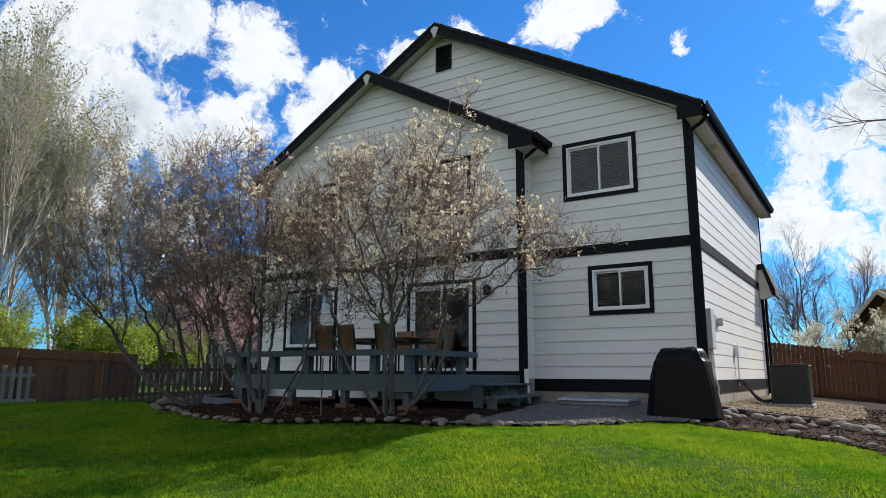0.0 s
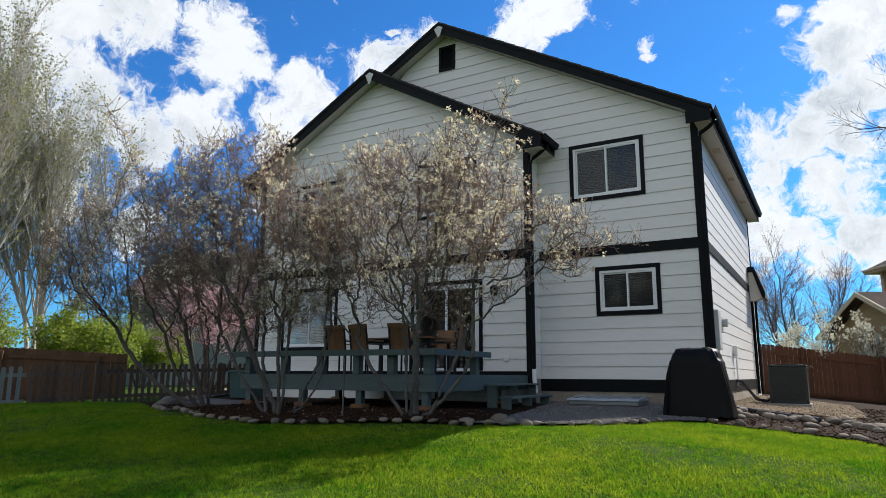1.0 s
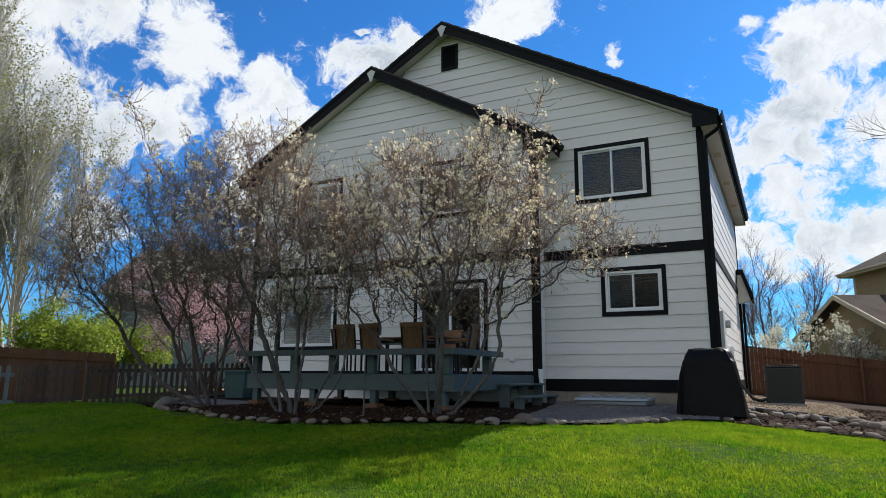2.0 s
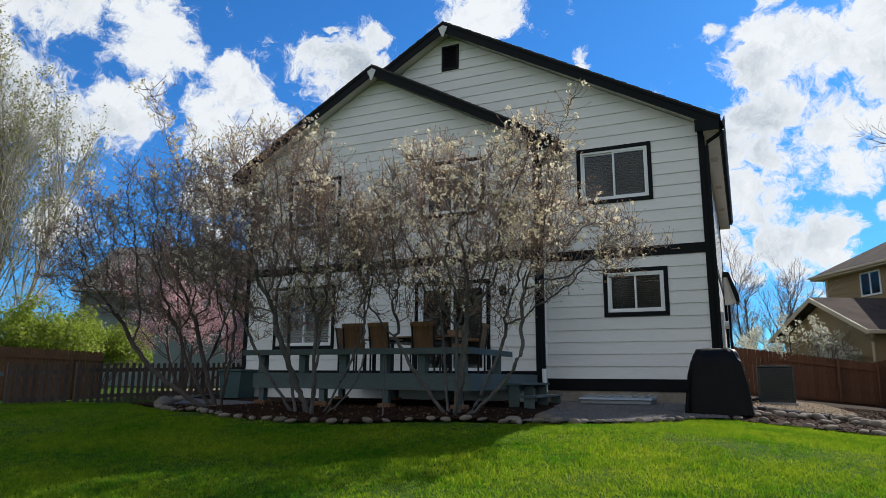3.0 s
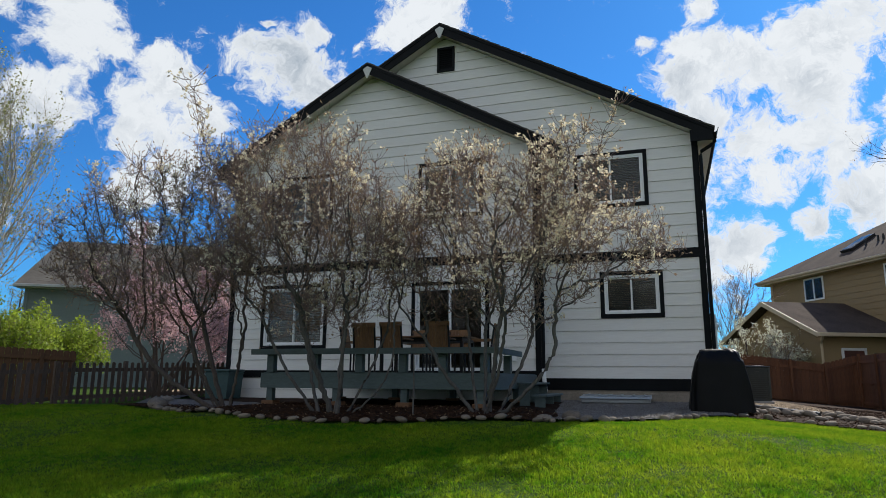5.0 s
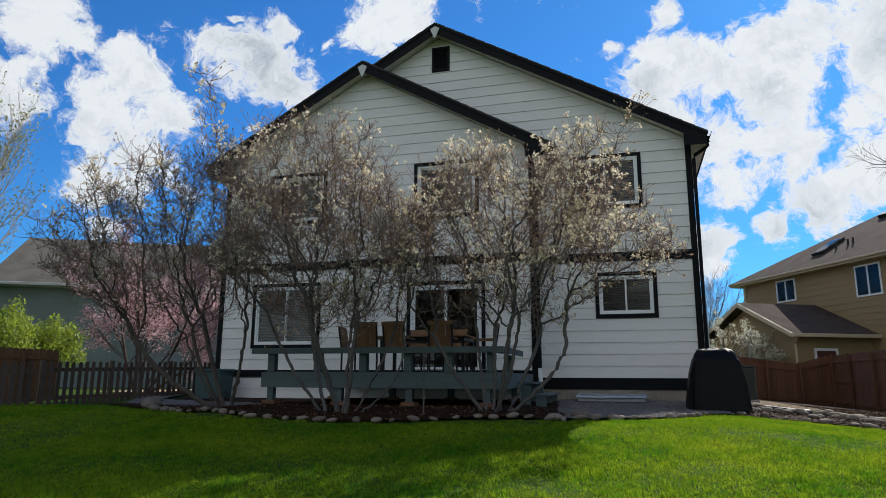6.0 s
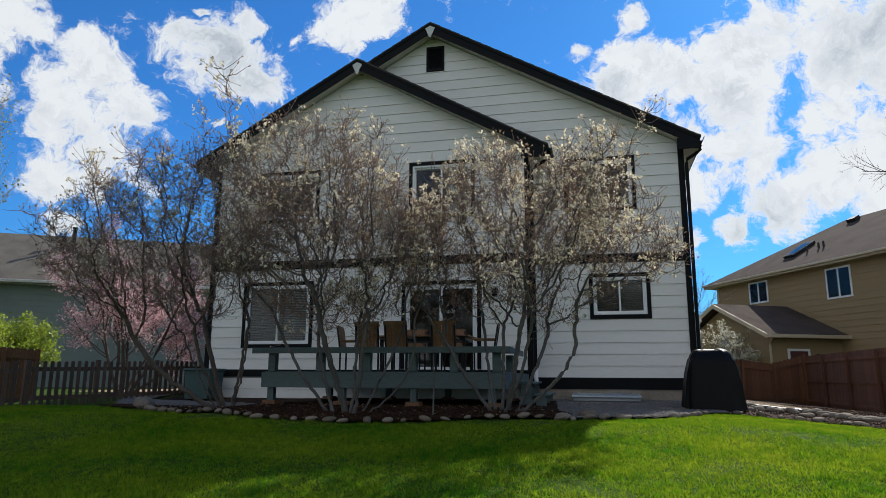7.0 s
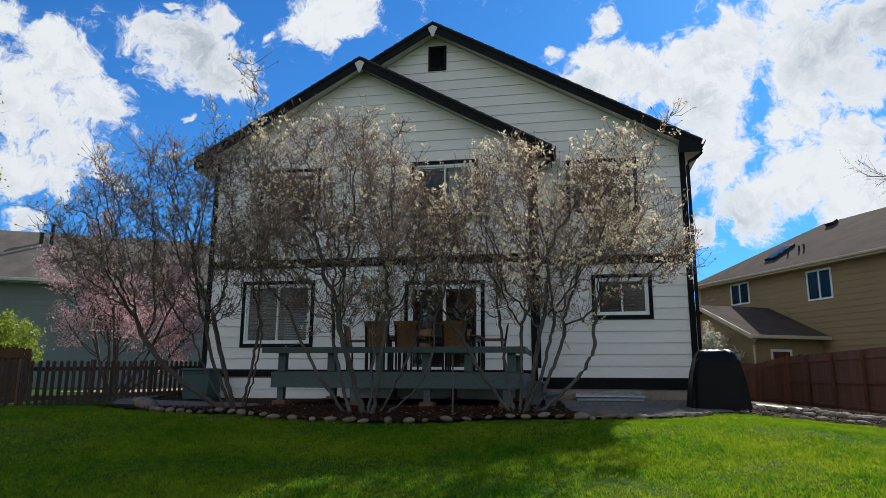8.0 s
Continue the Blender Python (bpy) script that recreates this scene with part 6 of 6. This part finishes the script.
def stone(x, y, r, label, group, sink=0.25):
    ob = new("stone", rk.choice(ROCKS))
    ob.matrix_basis = Matrix.LocRotScale((x, y, ground_z(x, y) + r * (0.55 - sink) + 0.01), Euler((rk.uniform(-0.2, 0.2), rk.uniform(-0.2, 0.2), rk.uniform(0, 6.3))), (r * rk.uniform(0.95, 1.35), r * rk.uniform(0.8, 1.0), r * rk.uniform(0.85, 1.1)))
    return tagged(ob, label, "stone", group)


def along(points, step):
    d = 0.0
    for (x0, y0), (x1, y1) in zip(points, points[1:]):
        length = math.hypot(x1 - x0, y1 - y0)
        while d < length:
            yield x0 + (x1 - x0) * d / length, y0 + (y1 - y0) * d / length
            d += step * rk.uniform(0.8, 1.3)
        d -= length


for x, y in along([p for p in LAWN_EDGE if -11 < p[0] < -1.5], 0.27):
    stone(x + rk.uniform(-0.03, 0.03), y + rk.uniform(-0.05, 0.05), rk.uniform(0.055, 0.092), "rounded tan river stone edging the mulch bed", "edging stones")
for x, y in along([(-10.9, -4.2), (-11.8, -3.2), (-12.6, -2.0)], 0.42):
    stone(x, y, rk.uniform(0.12, 0.22), "flat grey stone beside the gravel walk", "walk stones")
for x, y in along([(-1.75, -4.95), (-0.9, -4.42), (-0.32, -3.2)], 0.3):
    stone(x, y, rk.uniform(0.05, 0.09), "small pale stone edging the gravel", "edging stones")
for x, y in along([(0.66, -2.58), (1.5, -2.54), (2.2, -2.7), (2.75, -3.25), (2.98, -4.2), (3.1, -5.5), (3.35, -7.6)], 0.3):
    stone(x + rk.uniform(0, 0.12), y + rk.uniform(0, 0.1), rk.uniform(0.06, 0.1), "smooth grey river rock edging the lawn", "edging rocks")
for i in range(64):
    k = rk.random()
    x, y = 0.5 + 3.8 * k + rk.gauss(0, 0.15), -1.0 - 0.2 * k + rk.gauss(0, 0.28)
    stone(x, y, rk.uniform(0.06, 0.135), "smooth tan river rock lying on the mulch", "river rocks")
for x, y, r in ((-2.35, -4.9, 0.14), (-2.1, -5.1, 0.1), (-2.7, -5.3, 0.11), (0.32, -2.55, 0.1)):
    stone(x, y, r, "flat grey stone at the edge of the gravel", "edging stones")


# ---- ground cover, as one sheet of pieces each ----
def scatter(name, label, category, places, sizes, tpl_v, tpl_f, mat, seed, flat_turn=False):
    """Copies of a small shape at many places, each turned and sized on its own, in one mesh."""
    g = np.random.RandomState(seed)
    n = len(places)
    a, b, c = g.uniform(0, 2 * np.pi, n), g.normal(0, 0.35 if flat_turn else 1.2, n), g.normal(0, 0.35 if flat_turn else 1.2, n)
    ca, sa, cb, sb, cc, sc = np.cos(a), np.sin(a), np.cos(b), np.sin(b), np.cos(c), np.sin(c)
    R = np.empty((n, 3, 3))
    R[:, 0, 0], R[:, 0, 1], R[:, 0, 2] = ca * cb, ca * sb * sc - sa * cc, ca * sb * cc + sa * sc
    R[:, 1, 0], R[:, 1, 1], R[:, 1, 2] = sa * cb, sa * sb * sc + ca * cc, sa * sb * cc - ca * sc
    R[:, 2, 0], R[:, 2, 1], R[:, 2, 2] = -sb, cb * sc, cb * cc
    tv = np.array(tpl_v, dtype=np.float64)
    v = np.einsum('nij,kj->nki', R, tv) * sizes[:, None, None] + places[:, None, :]
    f = (np.array(tpl_f)[None] + (np.arange(n) * len(tv))[:, None, None]).reshape(-1, len(tpl_f[0]))
    return tagged(np_mesh(name, v.reshape(-1, 3), f, mat), label, category, kind="stuff")


def places_in(poly, count, seed, lift, where=None):
    g = np.random.RandomState(seed)
    xs, ys = [p[0] for p in poly], [p[1] for p in poly]
    out = []
    while len(out) < count:
        x, y = g.uniform(min(xs), max(xs)), g.uniform(min(ys), max(ys))
        if inside(poly, x, y) and (where is None or where(x, y)):
            out.append((x, y, ground_z(x, y) + lift))
    return np.array(out)


OCTA_V = [(1, 0, 0), (-1, 0, 0), (0, 0.8, 0), (0, -0.8, 0), (0, 0, 0.6), (0, 0, -0.6)]
OCTA_F = [(0, 2, 4), (2, 1, 4), (1, 3, 4), (3, 0, 4), (2, 0, 5), (1, 2, 5), (3, 1, 5), (0, 3, 5)]
CHIP_V = [(-1, -0.3, -0.12), (1, -0.22, -0.12), (0.9, 0.3, -0.1), (-0.9, 0.25, -0.12), (-1, -0.3, 0.12), (1, -0.22, 0.1), (0.9, 0.3, 0.12), (-0.9, 0.25, 0.1)]
CHIP_F = [(0, 3, 2, 1), (4, 5, 6, 7), (0, 1, 5, 4), (1, 2, 6, 5), (2, 3, 7, 6), (3, 0, 4, 7)]
gs = np.random.RandomState(3)
pl = places_in(BED, 350, 29, 0.05, lambda x, y: y < -3.8)
scatter("fallen_petals", "pale fallen petals and leaf litter on the mulch", "leaf litter", pl, gs.uniform(0.008, 0.022, len(pl)), CHIP_V, CHIP_F, "bud", 30, True)
pl = places_in(BED, 9000, 31, 0.035, lambda x, y: y < -3.6)
scatter("bark_chips", "loose dark bark chips on the bed", "mulch", pl, gs.uniform(0.012, 0.035, len(pl)), CHIP_V, CHIP_F, "chip", 32, True)
pl = places_in(SIDE, 9000, 33, 0.03, lambda x, y: y < 6 and x < 5.5)
scatter("bark_chips", "loose brown bark chips on the side strip", "mulch", pl, gs.uniform(0.012, 0.04, len(pl)), CHIP_V, CHIP_F, "chip", 34, True)
pl = places_in(GRAVEL, 14000, 35, 0.032)
scatter("gravel_stones", "small grey gravel stones", "gravel", pl, gs.uniform(0.008, 0.02, len(pl)), OCTA_V, OCTA_F, "pebble", 36)
pl = places_in(TAN, 7000, 37, 0.036)
scatter("pebbles", "small tan pebbles", "gravel", pl, gs.uniform(0.01, 0.028, len(pl)), OCTA_V, OCTA_F, "tanpebble", 38)


def grass(count, seed):
    g = np.random.RandomState(seed)
    ex, ey = np.array([p[0] for p in LAWN_EDGE]), np.array([p[1] for p in LAWN_EDGE])
    x, y = g.uniform(-15.5, 3.4, count * 2), g.uniform(-13.0, -2.5, count * 2)
    edge = np.interp(x, ex, ey)
    ragged = 0.10 * np.sin(x * 9.1) * np.sin(x * 3.3 + 1) + g.normal(0, 0.04, count * 2)
    # lawn parts far to the side are never close to the path and need fewer blades
    keep = (y < edge - 0.04 + ragged) & (g.uniform(0, 1, count * 2) < np.where(x < -9, 0.45, 1.0))
    x, y = x[keep][:count], y[keep][:count]
    n = len(x)
    z = np.where(y > -2.5, 0.12 * (1 + y / 2.5), np.where(y > -6, 0.0, np.maximum(-0.1 * (-6 - y), -0.9))) - 0.08 * np.clip(x, 0, 7) - 0.03
    def soft(k, sx, sy):
        return np.sin(x * k + sx + 1.9 * np.sin(y * k * 0.63 + sy)) * np.sin(y * k * 1.13 + sy + 1.7 * np.sin(x * k * 0.71 + sx))
    tuft = 0.5 + 0.25 * soft(4.1, 0.3, 1.1) + 0.25 * soft(11.7, 2.0, 0.4) + 0.2 * soft(23.0, 1.0, 2.2)
    tuft = np.clip(tuft, 0.0, 1.0)
    h = g.uniform(0.023, 0.042, n) * (0.6 + 0.95 * tuft ** 1.5)
    w = g.uniform(0.005, 0.0095, n)
    t = g.uniform(0, 2 * np.pi, n)
    lean = g.normal(0, 0.024, (n, 2))
    dx, dy = np.cos(t) * w, np.sin(t) * w
    v = np.empty((n, 3, 3))
    v[:, 0] = np.stack([x - dx, y - dy, z], 1)
    v[:, 1] = np.stack([x + dx, y + dy, z], 1)
    v[:, 2] = np.stack([x + lean[:, 0], y + lean[:, 1], z + h + 0.01], 1)
    ob = np_mesh("grass", v.reshape(-1, 3), np.arange(n * 3).reshape(-1, 3), "blade")
    return tagged(ob, "short bright green lawn grass blades", "grass", kind="stuff")


grass(520000, 51)

# ---- distance ----
def hills():
    verts, faces, n = [], [], 120
    for i in range(n + 1):
        a = math.pi * (-0.15 + 1.3 * i / n)
        r = 1600
        h = 70 + 45 * noise.noise((i * 0.11, 3.1, 0)) + 14 * noise.noise((i * 0.5, 1.0, 0))
        verts += [(r * math.cos(a), r * math.sin(a), -5), (r * 1.25 * math.cos(a), r * 1.25 * math.sin(a), h), (r * 1.6 * math.cos(a), r * 1.6 * math.sin(a), -5)]
    for i in range(n):
        a, b = 3 * i, 3 * i + 3
        faces += [(a, a + 1, b + 1, b), (a + 1, a + 2, b + 2, b + 1)]
    tagged(raw("backdrop", verts, faces, "hill", smooth=True), "far blue hills on the horizon", "hills", kind="structure")


hills()
